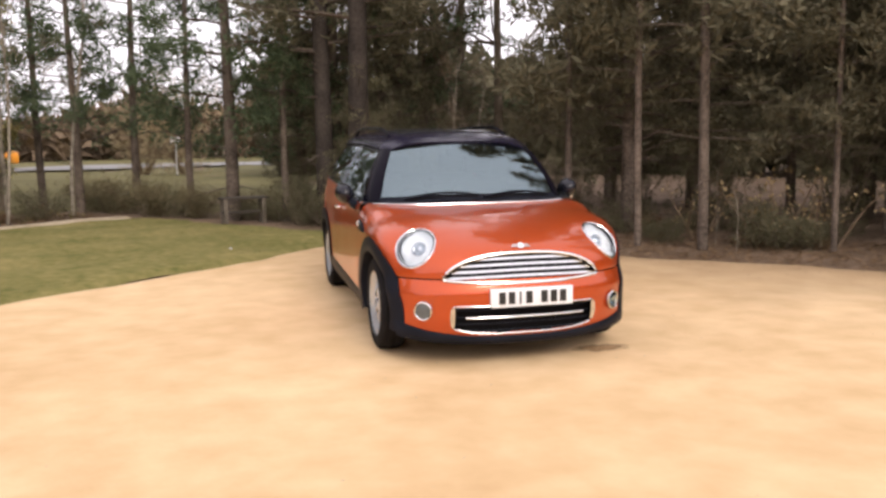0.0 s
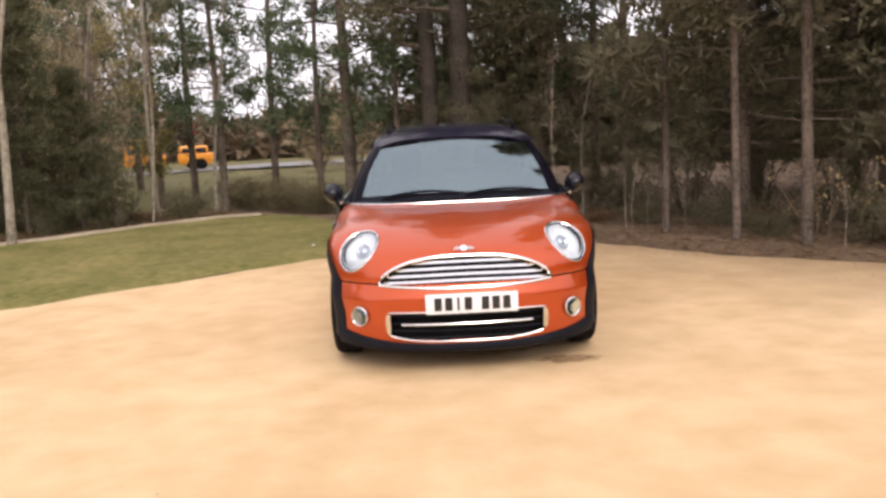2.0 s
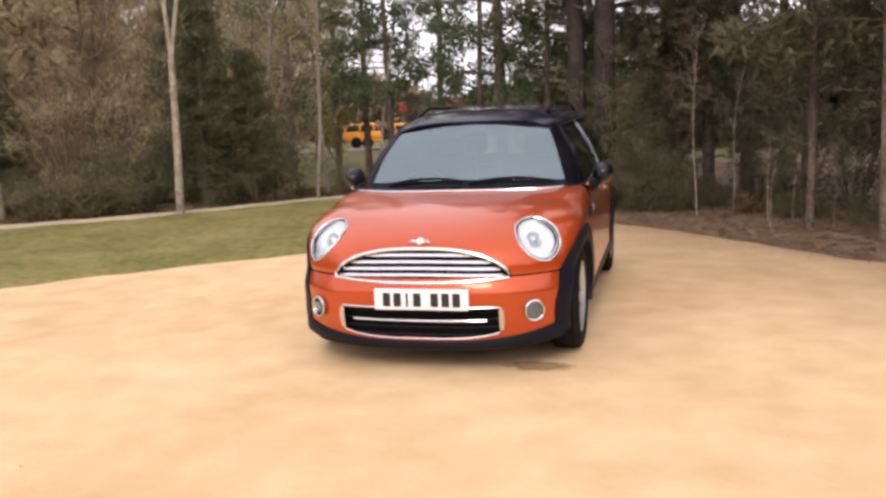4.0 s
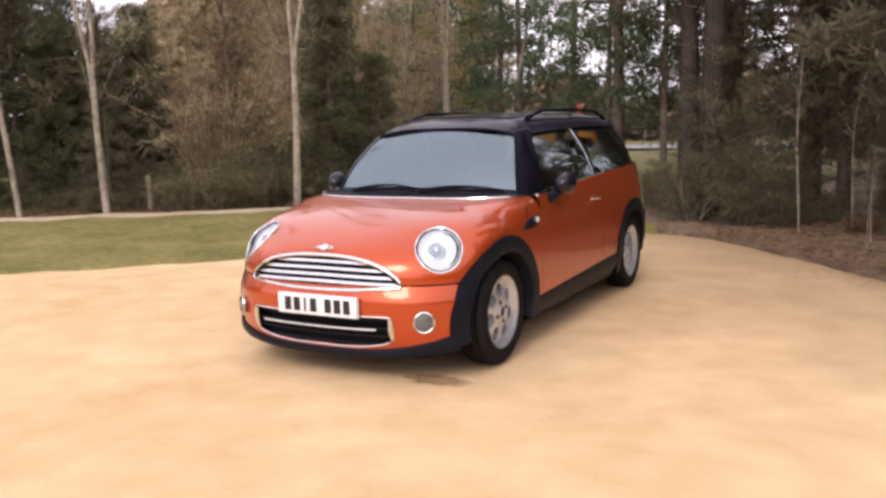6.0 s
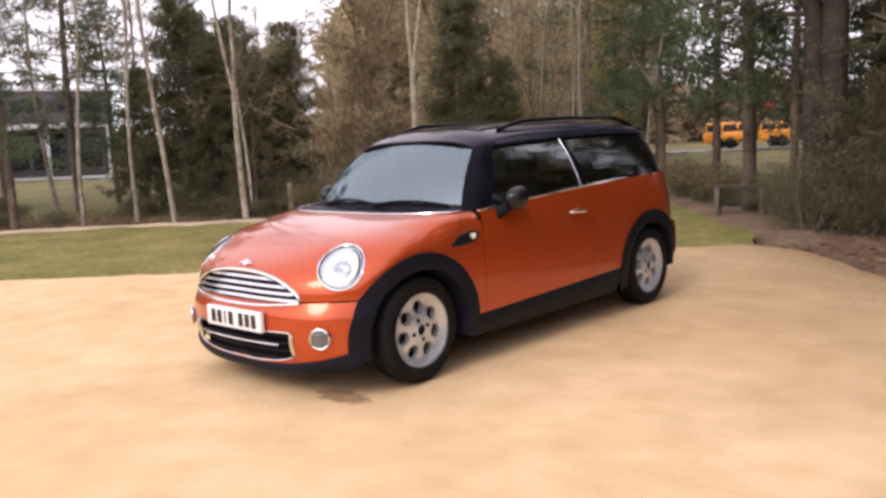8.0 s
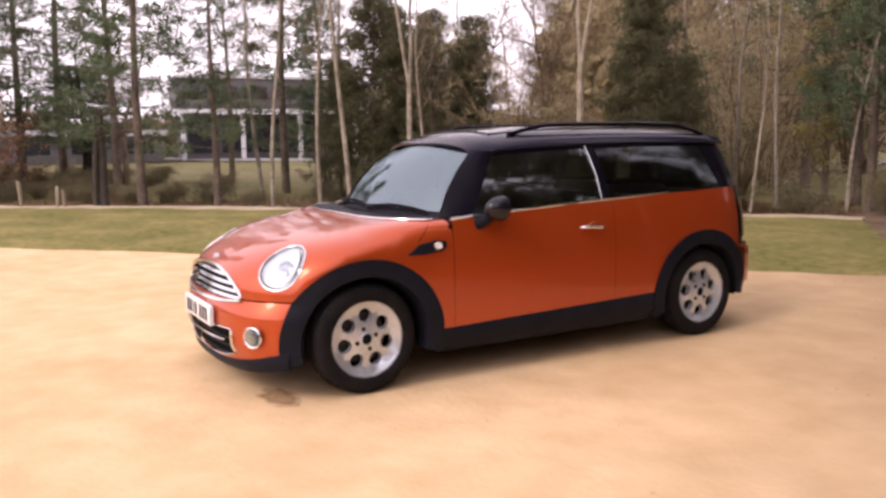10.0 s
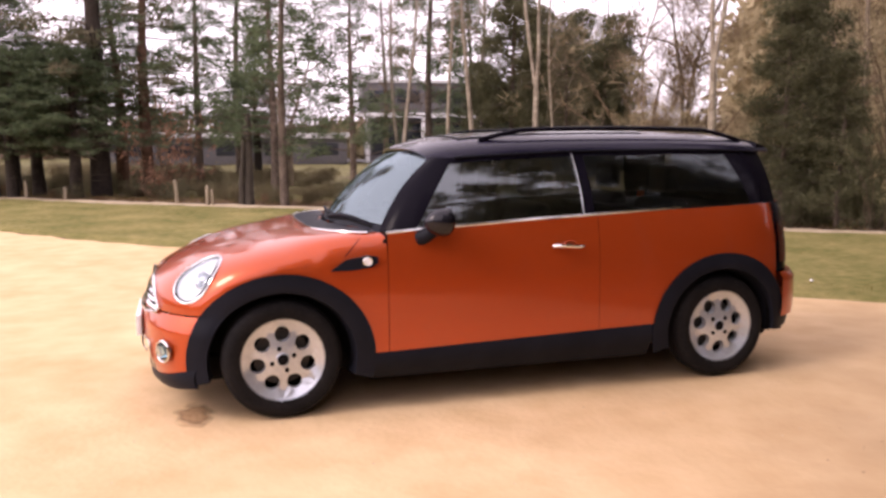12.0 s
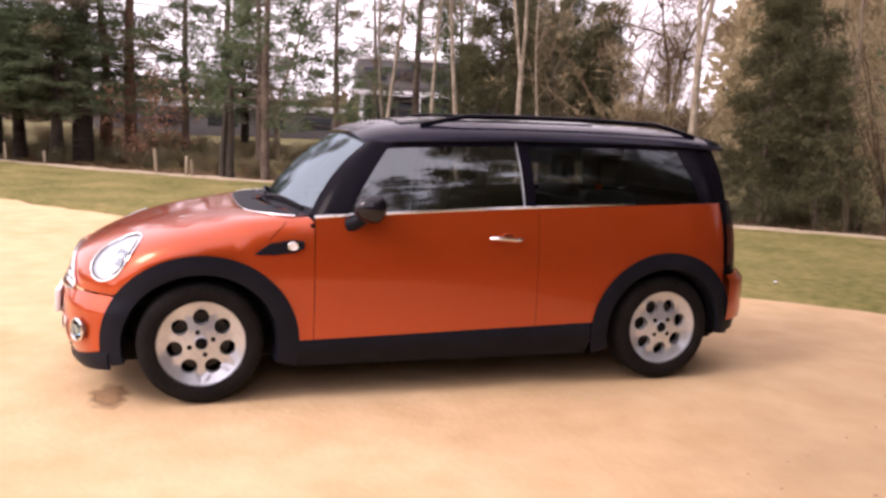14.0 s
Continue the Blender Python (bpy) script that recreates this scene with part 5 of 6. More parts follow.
birches = [bare_tree("birch_tree", 9, 0.058, "pale forked birch, bare of leaves", BIRCH_BARK, fork=2.5, wig=0.3), bare_tree("birch_tree", 9, 0.048, "slim pale birch, bare of leaves", BIRCH_BARK, lean=(-0.05, 0.02), wig=0.3), bare_tree("birch_tree", 8, 0.045, "thin leaning birch, bare of leaves", BIRCH_BARK, lean=(0.09, 0.0), wig=0.4)]
saplings = [bare_tree("sapling", 5.5, 0.026, "thin bare sapling at the wood's edge", BIRCH_BARK, twigs=120, lean=(0.02, 0.02), low=0.5), bare_tree("sapling", 5.0, 0.022, "thin crooked bare sapling", BIRCH_BARK, twigs=100, lean=(-0.04, 0.0), wig=0.25, low=0.5)]
budding = [bare_tree("willow_tree", 9, 0.11, "ochre budding willow with fine twigs", GREY_BARK, fork=1.2, buds=OCHRE, twigs=1900, spread=0.9, low=0.05, bud_size=0.11), bare_tree("willow_tree", 9, 0.11, "yellow-green budding tree in spring", GREY_BARK, buds=BUDS, twigs=2000, spread=0.9, low=0.1, bud_size=0.10)]
oaks = [bare_tree("oak_tree", 11, 0.15, "bare grey broadleaf tree with spreading limbs", GREY_BARK, fork=2.0, twigs=1500, spread=1.0, low=0.15), bare_tree("oak_tree", 11, 0.12, "bare grey-brown broadleaf tree with fine twigs", GREY_BARK, twigs=1300, spread=1.1, low=0.2)]
twiggy = bare_tree("willow_tree", 5.4, 0.085, "bare ochre willow with a haze of fine twigs", GREY_BARK, fork=0.9, buds=OCHRE, twigs=3400, lean=(-0.04, 0.0), spread=1.0, low=0.05, bud_size=0.022)
conifer = pine(7.5, 0.10, 0.2, 640, "dense olive conifer with layered boughs", HEDGE, dead=2, reach=2.1)
green_pine = pine(12, 0.19, 3.7, 780, "broad dark green pine with heavy low boughs", NEEDLES, dead=8, reach=3.0, bark=DARK_BARK)
fawn_willow = shrub(3.9, 2.3, "fawn thicket of fine willow twigs", OCHRE, tufts=140, stems=22, size=0.26, thin=0.022, bark=TWIG, per=34)
hedge_green = [shrub(4.6, 2.6, "olive evergreen bush beside the grass", HEDGE, tufts=190, stems=16, size=0.14, thin=0.16)]
evergreen = [shrub(4.6, 2.6, "dense dark evergreen bush in the wood", SHRUB, tufts=260, stems=16, size=0.085, thin=0.16, per=60), shrub(2.4, 2.2, "dark green evergreen shrub under trees", SHRUB, tufts=150, stems=12, size=0.075, thin=0.17, per=55)]
ochre_bush = [shrub(5.0, 3.2, "ochre-brown bush of fine bare twigs", OCHRE, tufts=260, stems=20, size=0.2, thin=0.05, bark=TWIG, per=30), shrub(1.5, 1.4, "pale scrubby bush of dry twigs", DRY_TWIG, tufts=110, stems=10, size=0.12, thin=0.08, bark=TWIG)]
beech = [shrub(2.3, 1.5, "young beech still hung with copper leaves", COPPER, tufts=40, stems=8, size=0.10, thin=0.3, bark=TWIG, per=16), shrub(1.25, 1.1, "low bush hung with pale dead leaves", PALE_DEAD, tufts=18, stems=6, size=0.06, thin=0.4, bark=TWIG, per=9)]
scrub = [shrub(1.1, 1.3, "low green scrub under the trees", SHRUB, tufts=90, stems=9, size=0.06), shrub(0.7, 1.0, "low bramble scrub with dead leaves", DRY, tufts=60, stems=8, size=0.09, thin=0.2, bark=TWIG)]

rng = np.random.default_rng(23)
# the wood on the car's far side, nearest trees first
W = "pines of the dark wood"
for k, (x, y, kind, size) in enumerate([(3.99, 2.64, 1, 1.0), (3.43, 3.27, 2, 1.2), (2.87, 4.28, 0, 0.95), (5.3, 1.9, 0, 0.8), (6.3, 0.9, 1, 0.7), (7.2, -0.6, 2, 0.9)]):
    plant(edge_pines[kind], x, y, 40 * k, size, group=W)
for x, y, k, size in ((1.66, 5.64, 0, 0.47), (2.2, 6.55, 1, 0.5), (2.48, 4.85, 0, 0.42), (2.46, 4.43, 1, 0.38), (3.15, 4.39, 0, 0.36), (4.25, 2.3, 1, 0.34), (4.43, 3.05, 0, 0.38), (1.55, 6.75, 1, 0.5), (2.75, 4.75, 1, 0.4), (5.6, 1.2, 0, 0.4), (0.9, 6.9, 0, 0.5)):
    plant(saplings[k], x, y, 70 * x, size, group="saplings at the wood's edge")
for x, y, size, turn in ((4.95, 2.75, 0.9, 20), (5.5, 2.3, 1.0, 130), (4.5, 3.6, 0.8, 250)):
    plant(beech[1], x, y, turn, size, group="leafy bushes at the wood's edge")
count = 0
while count < 40:
    x, y = rng.uniform(-0.5, 15), rng.uniform(-7, 20)
    edge = 6.9 - 0.95 * x if x < 8 else -0.7 - 1.1 * (x - 8)
    if y < edge + 1.3 + (1.4 if x < 1.5 else 0) or y > edge + 12:
        continue
    if (x + 1.0) / (y + 6.7) < 0.08:
        continue
    if 0.20 < (x + 1.7) / (y + 6.7) < 0.46 and y > 6:
        continue
    if y > 6.5 and -0.17 < (x - 2.8) / (y + 5.6) < -0.085:
        continue
    kind = edge_pines[int(rng.integers(0, 3))] if rng.uniform() < 0.3 else thick_pines[int(rng.integers(0, 2))]
    plant(kind, x, y, None, rng.uniform(0.8, 1.1) * (0.78 if x > 5 and y < 3 else 1.0), group=W)
    count += 1
for x, y, k, s in ((-8.2, 6.9, 1, 0.65), (-9.3, 6.4, 1, 0.6), (-10.1, 6.0, 1, 0.6), (-8.8, 7.4, 1, 0.7), (0.2, 6.5, 1, 0.72), (0.95, 6.3, 1, 0.7), (-0.55, 7.75, 1, 0.62), (-0.15, 7.1, 1, 0.68), (0.6, 7.0, 0, 0.5), (1.3, 6.4, 1, 0.6), (0.8, 7.0, 1, 0.7), (1.3, 7.9, 1, 0.8), (3.1, 7.0, 1, 0.9), (7.0, 1.7, 1, 0.9), (3.7, 6.2, 0, 0.9), (5.4, 4.6, 0, 0.9), (8.3, 1.5, 0, 0.8), (1.2, 9.0, 0, 0.9), (-0.3, 10.5, 0, 1.0), (2.6, 7.6, 0, 0.62), (4.6, 5.6, 0, 0.9), (6.6, 3.4, 0, 0.9)):
    plant(evergreen[k], x, y, 137 * x, s, group="evergreen undergrowth of the wood")
for k in range(30):
    x = rng.uniform(1.2, 9.5)
    y = 6.7 - 0.95 * x + rng.uniform(0.2, 2.4)
    plant(scrub[int(rng.integers(0, 2))], x, y, None, rng.uniform(0.4, 0.9), group="scrub under the pines")

# trees behind the car and along the grass
for x, y, tree, size, turn in (
    (-1.6, 8.9, open_pines[2], 0.72, 20), (0.35, 6.85, stout_pine, 1.0, 15), (-0.1, 7.5, stout_pine, 0.9, 170), (1.5, 9.3, thick_pines[0], 0.9, 70),
    (1.95, 9.0, thick_pines[0], 0.8, 200), (-3.5, 11.8, open_pines[1], 0.9, 50), (-0.7, 8.4, open_pines[1], 0.8, 80), (0.3, 9.2, thick_pines[0], 1.0, 150),
    (1.3, 10.0, open_pines[0], 1.0, 10), (-0.2, 11.0, open_pines[2], 0.9, 260), (-4.55, 11.5, open_pines[2], 0.75, 0), (-5.4, 12.4, open_pines[1], 1.0, 120),
    (-2.4, 10.8, open_pines[1], 0.85, 60), (3.60, 9.55, oaks[1], 0.8, 30), (3.41, 11.68, open_pines[0], 0.9, 200), (2.6, 9.4, oaks[0], 0.75, 80),
):
    plant(tree, x, y, turn, size, group="pines and saplings behind the car")
for x, y, tree, size, turn in (
    (-6.55, 6.22, birches[0], 1.05, 200), (-9.48, 4.62, birches[0], 0.92, 25), (-10.92, 3.96, birches[1], 1.0, 60), (-11.85, 3.68, birches[1], 0.85, 170),
    (-12.25, 2.78, birches[2], 0.95, 150), (-10.3, 5.35, birches[1], 0.6, 10), (-8.95, 7.35, twiggy, 0.92, 30),
    (-13.05, 5.55, conifer, 0.72, 40), (-11.75, 6.5, conifer, 0.62, 160), (-12.35, 5.95, conifer, 0.66, 300), (-11.0, 6.75, conifer, 0.64, 20), (-11.5, 7.4, conifer, 0.74, 250), (-14.2, 5.2, conifer, 0.6, 90), (-13.2, 8.25, oaks[0], 0.62, 15), (-10.5, 7.7, twiggy, 0.56, 100), (-13.9, 6.6, thick_pines[1], 0.5, 0), (-12.6, 7.6, conifer, 0.66, 220),
    (-7.2, 8.2, conifer, 0.74, 10), (-6.45, 8.7, conifer, 0.52, 110), (-12.15, 6.05, conifer, 0.66, 70), (-15.0, 7.1, conifer, 0.86, 130), (-14.5, 7.8, conifer, 0.84, 10), (-9.1, 6.95, fawn_willow, 0.98, 0), (-6.2, 12.5, budding[1], 0.62, 40), (-8.7, 12.7, fawn_willow, 1.25, 120), (-8.3, 9.6, conifer, 0.85, 75), (-10.7, 5.75, thick_pines[1], 0.42, 40),
    (-5.6, 10.3, birches[1], 0.9, 110), (-7.2, 10.9, birches[2], 1.0, 0), (-4.6, 10.9, birches[2], 0.8, 60), (-5.4, 9.3, birches[1], 0.55, 220),
):
    plant(tree, x, y, turn, size, group="trees beside the grass")
for x, y, tree, size, turn in (
    (-14.45, 0.58, open_pines[0], 0.85, 0), (-13.6, 2.0, open_pines[2], 0.72, 80),     (-20.6, -2.5, tall_bare, 1.0, 300), (-22.3, -3.3, tall_bare, 1.1, 120), (-20.4, -3.75, stout_pine, 1.55, 40), (-21.2, -6.6, green_pine, 0.85, 60), (-23.4, -6.4, green_pine, 1.0, 300),
    (-25.5, -8.0, thick_pines[1], 1.2, 200), (-19.3, 0.9, open_pines[2], 1.0, 20), (-24.0, -1.0, open_pines[2], 1.1, 140), (-22.4, -8.8, thick_pines[0], 1.1, 20),
    (-19.9, -5.9, green_pine, 0.95, 30), (-19.5, -4.3, green_pine, 1.0, 150), (-21.6, -5.5, green_pine, 1.1, 20), (-27.0, -4.2, green_pine, 1.1, 80), (-24.6, 0.9, green_pine, 0.95, 250), (-27.0, 0.5, open_pines[0], 1.2, 33), (-16.4, 4.6, open_pines[0], 0.9, 10), (-15.3, 3.6, birches[1], 1.0, 100), (-15.0, 5.2, birches[1], 1.1, 250),
    (-17.6, 6.2, open_pines[1], 0.9, 190), (-20.5, 4.4, oaks[1], 0.9, 0), (-23.0, 1.8, oaks[0], 0.9, 70),
):
    plant(tree, x, y, turn, size, squash=0.62 if tree in (tall_bare, stout_pine, green_pine) else 0.8, group="pines at the far end of the grass")
for x, y, tree, size, turn in (
    (-8.5, 15.0, open_pines[0], 1.0, 300), (-12.5, 26.0, budding[1], 1.2, 10), (-15.5, 27.0, budding[0], 1.2, 100), (-13.0, 21.5, budding[1], 1.0, 50),
    (-17.0, 25.0, budding[0], 1.2, 0), (-16.6, 20.6, budding[0], 1.05, 200), (-19.5, 26.5, budding[0], 1.2, 140), (-15.0, 17.2, budding[0], 0.95, 20),
    (-20.0, 30.0, budding[1], 1.2, 80), (-13.2, 15.2, budding[0], 0.9, 170), (-11.2, 18.0, budding[0], 0.9, 10), (-9.2, 20.0, oaks[0], 0.9, 60),
    (-11.0, 13.4, oaks[1], 0.85, 310), (-17.5, 32.0, budding[1], 1.3, 210),
):
    plant(tree, x, y, turn, size, group="far trees over the pasture")
plant(beech[0], -18.9, -2.35, 20, 1.0, group="young beeches in the trees")
plant(beech[0], -20.8, -1.7, 140, 1.1, group="young beeches in the trees")
for x, y, k, s in ((-5.9, 8.9, 0, 0.42), (-6.6, 7.9, 0, 0.36), (-8.0, 7.7, 0, 0.4), (-10.5, 6.3, 0, 0.42), (-11.3, 5.6, 0, 0.5), (-12.3, 4.9, 0, 0.45), (-9.6, 6.7, 0, 0.34)):
    plant(hedge_green[k], x, y, None, s, group="evergreen bushes along the grass")
for x, y, k, s in ((-14.0, 18.5, 0, 1.3), (-17.5, 22.5, 0, 1.6), (-12.2, 16.0, 0, 1.0), (-13.2, 24.0, 0, 1.5), (-15.6, 24.5, 0, 1.2), (-10.0, 15.6, 0, 0.9), (-3.4, 32.0, 0, 0.75), (-5.0, 31.0, 0, 0.6), (-8.3, 6.3, 1, 0.7), (-8.8, 5.9, 1, 0.8), (-9.3, 6.2, 1, 0.8), (-7.9, 6.6, 1, 0.7)):
    plant(ochre_bush[k], x, y, None, s, group="ochre bushes along the grass")
for x, y, k, size in ((-2.2, 9.7, 1, 0.75), (-2.9, 10.4, 1, 0.85), (-1.6, 9.3, 1, 0.6), (-3.6, 11.4, 1, 0.9), (-1.0, 9.0, 1, 0.7), (-4.3, 12.2, 1, 0.8)):
    plant(ochre_bush[k], x, y, 50 * x, size, group="dry scrub behind the bench")
for x, y, size in ((-2.6, 10.0, 0.7), (-1.3, 8.9, 0.6), (-3.2, 11.3, 0.9), (-4.0, 11.7, 0.9), (-0.7, 8.5, 0.8)):
    plant(scrub[0], x, y, 90 * x, size, group="scrub along the grass")
for k in range(46):
    t = rng.uniform(0.22, 1.0)
    x, y = trail(WOOD_EDGE, 100)[int(t * 99)]
    plant(scrub[int(rng.integers(0, 2))], x - rng.uniform(0.3, 2.2), y + rng.uniform(0.8, 3.0), None, rng.uniform(0.45, 1.0), group="scrub along the grass")


for k in range(64):
    t = rng.uniform(0.14, 0.6)
    x, y = trail(WOOD_EDGE, 100)[int(t * 99)]
    plant(ochre_bush[1], x - rng.uniform(0.4, 5.0), y + rng.uniform(0.8, 5.5), None, rng.uniform(0.25, 0.6), group="dry scrub along the grass")


for k in range(70):
    t = rng.uniform(0.10, 0.58)
    x, y = trail(WOOD_EDGE, 100)[int(t * 99)]
    plant(ochre_bush[1], x - rng.uniform(3.0, 12.0), y + rng.uniform(2.0, 8.0), None, rng.uniform(0.45, 0.85), group="dry scrub along the grass")


# far woods close the view
def far_woods(a0, a1, r0, r1, h, n, label, leaves, size):
    a = rng.uniform(radians(a0), radians(a1), n)
    r = rng.uniform(r0, r1, n)
    z = h * rng.uniform(0, 1, n) ** 0.8 * (0.75 + 0.3 * np.sin(a * 23) * np.sin(a * 7))
    v, f = leaf_cloud(np.c_[-2 + r * np.sin(a), r * np.cos(a), z], [1.2] * n, 12, size, thin=0.3)
    return tagged(raw("far_woods", v.tolist(), f.tolist(), leaves), label, "woods", kind="stuff")


far_woods(38, 140, 24, 30, 7.0, 1500, "deep dark pine wood behind the edge trees", NEEDLES_DARK, 0.9)
far_woods(5, 38, 26, 34, 4.7, 900, "low dark undergrowth deep in the wood", NEEDLES_DARK, 0.8)
far_woods(-46, 8, 62, 80, 5.0, 1000, "low hedge and distant trees", TWIG, 1.2)
far_woods(-48.5, -33, 27, 35, 8.5, 1500, "tall brown wood of bare twigs", OCHRE, 0.5)
far_woods(-80, -46, 62, 80, 3.0, 500, "low distant hedge over the pasture", DRY_TWIG, 1.0)
far_woods(-140, -70, 75, 95, 4.2, 500, "distant bare treeline", TWIG, 1.3)
# never in view: added behind the camera, acts only on reflections and low skylight
far_woods(140, 225, 55, 75, 9, 1500, "unseen added treeline behind the camera, past the lot's open side", NEEDLES, 1.3)


# ---- far buildings and vehicles ----
def office(x, y, turn):
    """A dark upper storey carried over a recessed glazed ground floor by white posts."""
    b = thing("office_building", "dark two-storey office building with pale ledges and white posts", "building", at=(x, y, 0))
    b.rotation_euler.z = radians(turn)
    part("wall", box(-6.3, 6.3, 0.0, 9, 3.45, 5.55, 0.05), WALL_DARK, b, "dark brown upper storey")
    part("ledge", box(-6.6, 6.6, -0.5, 0.3, 3.20, 3.45, 0.03), WALL_PALE, b, "pale horizontal ledge")
    part("roof_edge", box(-6.4, 6.4, -0.12, 9.1, 5.55, 5.75, 0.03), WALL_PALE, b, "thin white roof edge")
    part("ground_floor", box(-5.9, 6.1, 1.9, 8.8, 0.0, 3.2, 0.03), WALL_DARK, b)
    for k in range(5):
        part("window", box(-5.6 + 2.35 * k, -3.55 + 2.35 * k, 1.82, 1.92, 0.5, 2.9, 0.02), GLASS_DARK, b)
    for k in range(6):
        part("window", box(-5.9 + 2.0 * k, -4.3 + 2.0 * k, -0.03, 0.04, 4.15, 5.0, 0.02), GLASS_DARK, b)
    for k in range(4):
        part("post", box(-6.0 + 3.95 * k - 0.15, -6.0 + 3.95 * k + 0.15, -0.35, -0.05, 0, 3.22, 0.02), WALL_PALE, b, "white post")
    return b


office(-52.6, 17.0, 80)


def low_block(x, y, turn, length):
    b = thing("low_building", "long low building with a white fascia", "building", at=(x, y, 0))
    b.rotation_euler.z = radians(turn)
    part("wall", box(-length / 2, length / 2, 0, 7, 0, 1.7, 0.04), WALL_DARK, b)
    part("fascia", box(-length / 2 - 0.3, length / 2 + 0.3, -0.4, 7.4, 1.7, 2.05, 0.03), WALL_PALE, b, "white fascia board")
    for k in range(int(length / 3)):
        part("window", box(-length / 2 + 0.6 + 3 * k, -length / 2 + 2.4 + 3 * k, -0.05, 0.03, 0.6, 1.4, 0.02), GLASS_DARK, b)
    return b


low_block(-50.5, 1.6, 92, 15)


def van(x, y, turn, paint, label, length=3.7, high=1.25):
    v = thing("van", label, "van", at=(x, y, 0.12))
    v.rotation_euler.z = radians(turn)
    body = box(-length / 2, length / 2, -0.75, 0.75, 0.28, 0.85, 0.10)
    part("body", body, paint, v)
    part("cab", box(-length / 2 + 0.06, length / 2 - 0.30, -0.70, 0.70, 0.82, high, 0.12), paint, v)
    for x0, x1 in ((-length / 2 + 0.20, -0.15), (-0.02, length / 2 - 0.42)):
        part("window", box(x0, x1, -0.72, -0.69, 0.88, high - 0.12, 0.02), GLASS_DARK, v)
    part("windscreen", box(length / 2 - 0.33, length / 2 - 0.28, -0.6, 0.6, 0.88, high - 0.12, 0.02), GLASS_DARK, v)
    for wx in (-length / 2 + 0.7, length / 2 - 0.7):
        for s in (-1, 1):
            part("tyre", lathe([(-0.08, 0.0), (-0.08, 0.26), (-0.05, 0.30), (0.05, 0.30), (0.08, 0.26), (0.08, 0.0)], 20, "Y", (wx, s * 0.68, 0.30)), RUBBER, v)
    return v


van(-14.6, 36.97, 18, ORANGE, "bright orange van parked beyond the trees", 2.0, 1.3)
van(-12.2, 37.7, 18, ORANGE, "smaller orange van standing beside the first", 1.8, 1.22)

# pale cut stakes along the tree line
STAKE_WOOD = surface("pale_cut_wood", (0.22, 0.175, 0.12), (0.40, 0.33, 0.24), fine=30, broad=3, rough=0.9, bump=0.4)


def stake(x, y, h, r, lean):
    bm = tube([(0, 0, -0.15), (lean * 0.4, 0, h * 0.5), (lean, 0.01, h * 0.96), (lean, 0.012, h)], [r * 1.1, r, r * 0.92, r * 0.6], 8)
    ob = tagged(part("stake", bm, STAKE_WOOD), "short pale cut stake at the tree line", "stake", group="stakes along the trees")
    ob.location = (x, y, 0.0)
    ob.rotation_euler.z = rng.uniform(0, 6)


for x, y, h, r, lean in (
    (-15.28, -1.75, 0.56, 0.04, 0.05), (-14.55, -1.12, 0.46, 0.038, 0.03), (-14.45, -1.0, 0.38, 0.03, -0.04), (-17.9, -4.4, 0.32, 0.032, 0.0), (-19.3, -5.5, 0.44, 0.036, 0.03), (-9.95, 6.05, 0.6, 0.05, 0.01),
):
    stake(x, y, h, r, lean)


# small things by the trees: a low stand, a road sign, a dead trunk, a stone
def bench(x, y, turn):
    st = thing("wooden_bench", "low dark wooden bench at the edge of the trees", "bench", at=(x, y, -0.03))
    st.rotation_euler.z = radians(turn)
    for k in (-0.09, 0.0, 0.09):
        part("board", box(-0.40, 0.40, k - 0.042, k + 0.042, 0.41, 0.445, 0.006), STAND_WOOD, st)
    for k in (-0.33, 0.33):
        for j in (-0.11, 0.11):
            part("leg", box(k - 0.032, k + 0.032, j - 0.028, j + 0.028, -0.05, 0.412, 0.006), WEATHERED, st, "grey weathered leg")
        part("crossbar", box(k - 0.02, k + 0.02, -0.08, 0.08, 0.16, 0.21, 0.004), STAND_WOOD, st)
    part("rail", box(-0.31, 0.31, -0.015, 0.015, 0.165, 0.205, 0.004), STAND_WOOD, st)


WEATHERED = surface("grey_weathered_wood", (0.09, 0.075, 0.055), (0.20, 0.165, 0.125), fine=40, broad=5, rough=0.9, bump=0.4)
STAND_WOOD = surface("dark_stained_wood", (0.03, 0.024, 0.018), (0.075, 0.06, 0.045), fine=40, broad=5, rough=0.85, bump=0.4)
bench(-1.45, 8.2, 14)
sign = thing("road_sign", "small white road sign on a thin grey post", "sign", at=(-3.7, 31.2, 0.05))
sign.rotation_euler.z = radians(-15)
part("post", tube([(0, 0, -0.1), (0, 0, 1.42)], 0.03, 8), WALL_PALE, sign)
part("panel", box(-0.22, 0.22, -0.05, -0.03, 1.25, 1.5, 0.01), WHITE_PAINT, sign, "white sign panel")
flag = thing("red_sign", "small red sign board on a dark post beyond the trees", "sign", at=(-11.6, 35.0, 0.05))
part("post", tube([(0, 0, -0.1), (0, 0, 2.1)], 0.03, 8), WALL_DARK, flag)
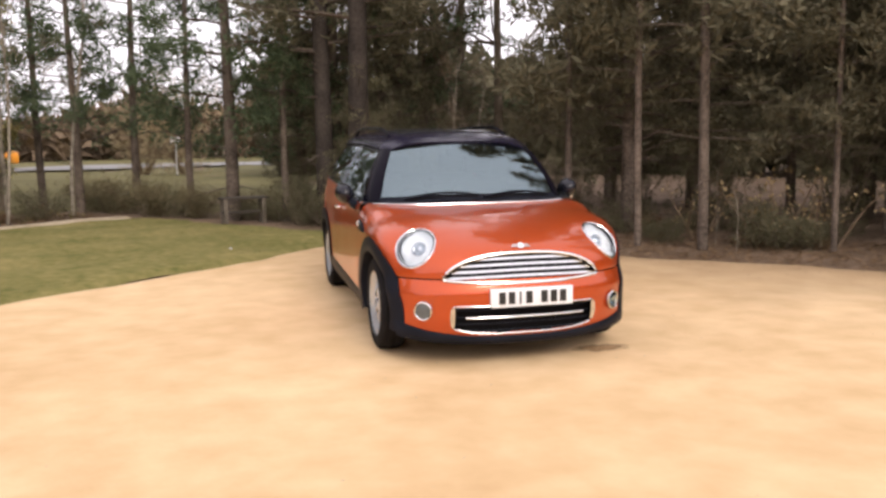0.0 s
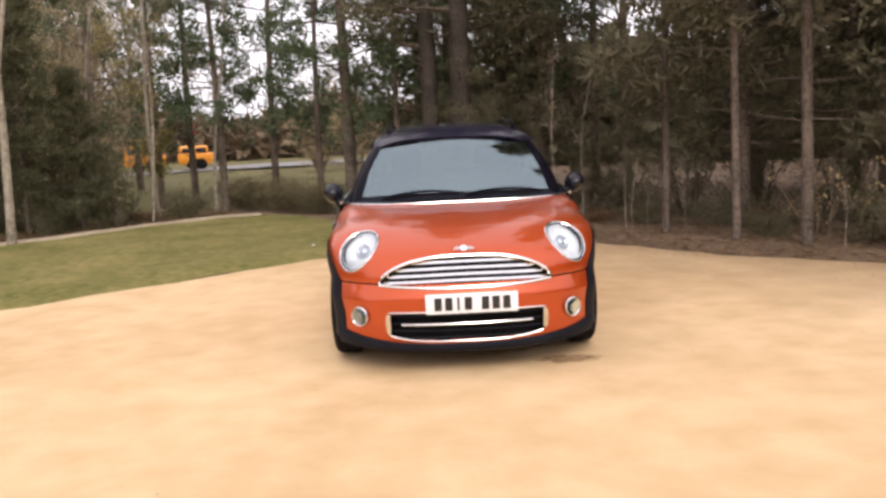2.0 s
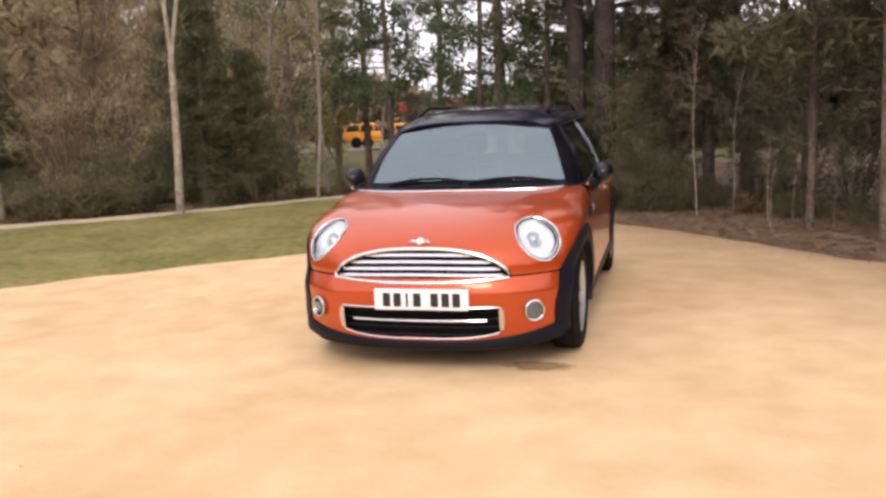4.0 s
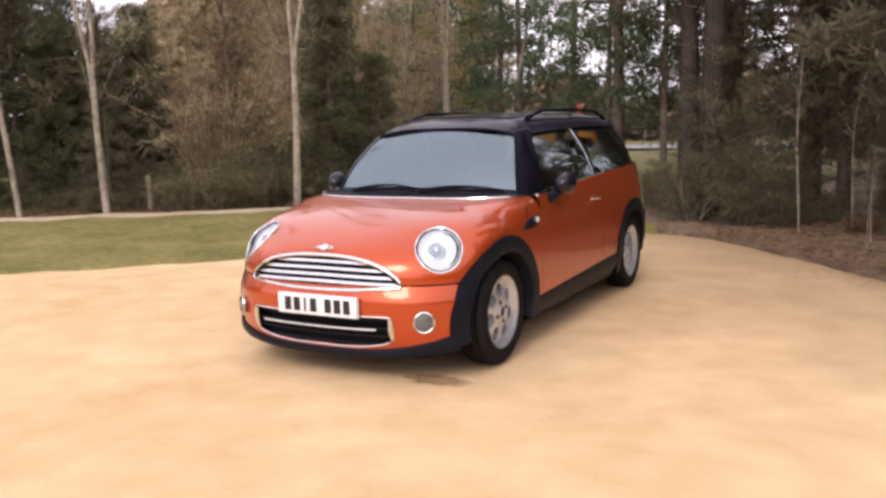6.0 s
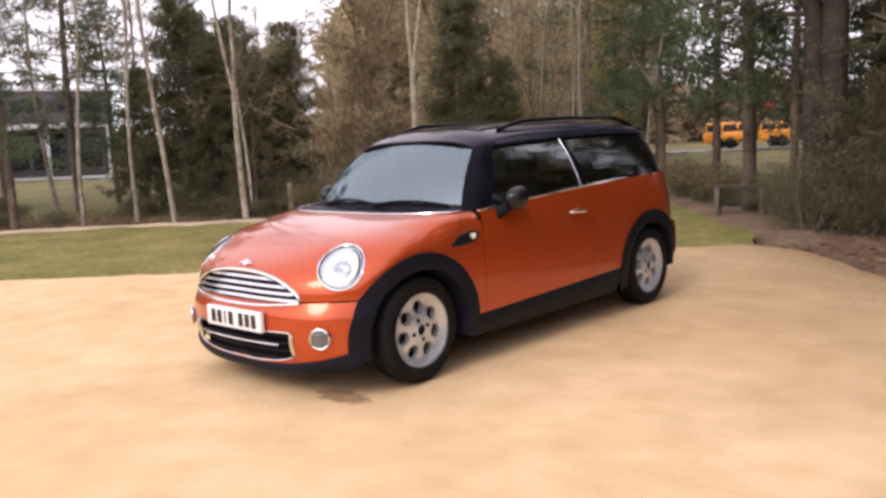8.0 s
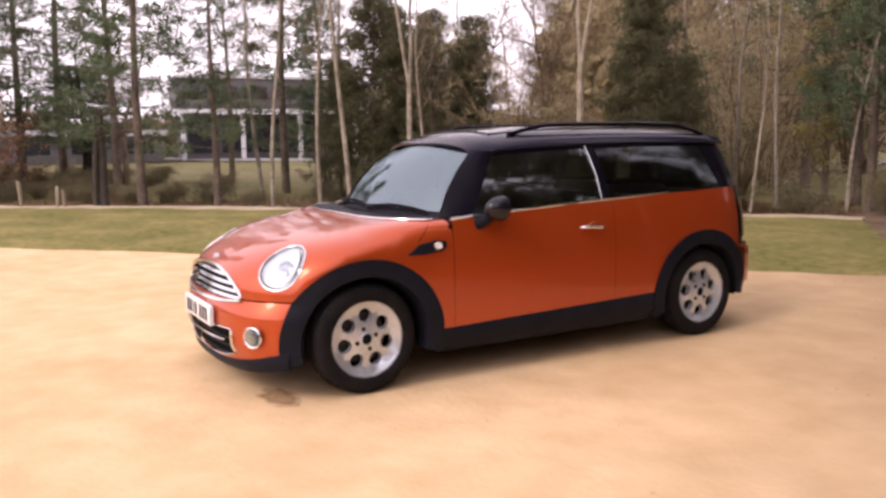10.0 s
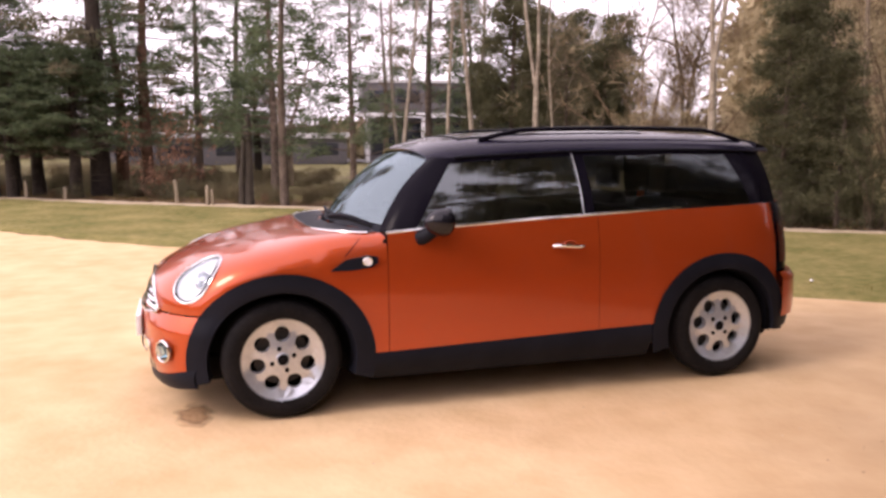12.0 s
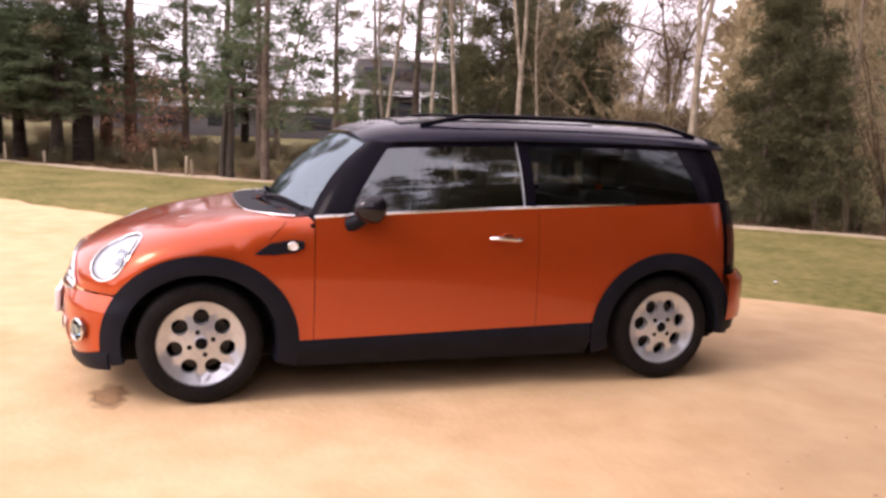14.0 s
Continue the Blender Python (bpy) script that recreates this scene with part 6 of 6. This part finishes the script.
part("board", box(-0.22, 0.22, -0.06, -0.02, 1.85, 2.3, 0.02), SIGN_RED, flag, "faded red board")


def hut(x, y, turn):
    """A low flat-roofed dark hut."""
    h = thing("hut", "low dark flat-roofed hut beyond the trees", "hut", at=(x, y, 0))
    h.rotation_euler.z = radians(turn)
    part("wall", box(-1.9, 1.9, 0, 2.2, -0.1, 2.05, 0.03), WALL_DARK, h)
    part("roof", box(-2.05, 2.05, -0.15, 2.35, 2.05, 2.2, 0.03), STAND_WOOD, h)
    part("door", box(-0.4, 0.4, -0.04, 0.02, 0.0, 1.85, 0.015), STAND_WOOD, h)


hut(-26.2, 15.6, 58)
for x, y, h in ((-19.5, 12.3, 2.5), (-19.2, 12.7, 2.65), (-18.65, 13.65, 2.4)):
    tagged(part("marker_post", tube([(x, y, -0.1), (x, y, h * 0.97), (x, y, h)], [0.035, 0.035, 0.02], 8), WHITE_PAINT), "tall thin white post in the pasture", "post", group="white posts in the pasture")
snag = bmesh.new()
tube([(0, 0, -0.15), (0.02, 0, 0.5), (-0.02, 0.02, 1.1), (0.03, 0.0, 1.7), (0.05, 0.01, 2.06)], [0.12, 0.10, 0.09, 0.08, 0.05], 9, snag)
tube([(0.03, -0.17, -0.15), (0.04, -0.16, 0.6), (0.02, -0.10, 1.3), (0.03, -0.06, 1.9)], [0.07, 0.06, 0.05, 0.03], 8, snag)
bough(snag, (0.0, 0.0, 1.4), (0.6, -0.4, 0.5), 0.5, 0.03, 0.0, 5, 3)
bough(snag, (0.0, 0.0, 1.75), (-0.7, 0.2, 0.4), 0.35, 0.025, 0.0, 5, 3)
tagged(part("dead_trunk", snag, STAND_WOOD), "broken dark dead trunk among the pines", "trunk").location = (-14.55, -0.2, -0.03)
stone = bmesh.new()
bmesh.ops.create_icosphere(stone, subdivisions=2, radius=0.018)
for v in stone.verts:
    v.co = Vector((v.co.x * 1.3, v.co.y, v.co.z * 0.6)) * (1 + 0.25 * noise.noise(v.co * 40))
tagged(part("stone", stone, WALL_PALE), "small pale stone on the grass", "stone").location = (-1.7, 4.1, 0.04)
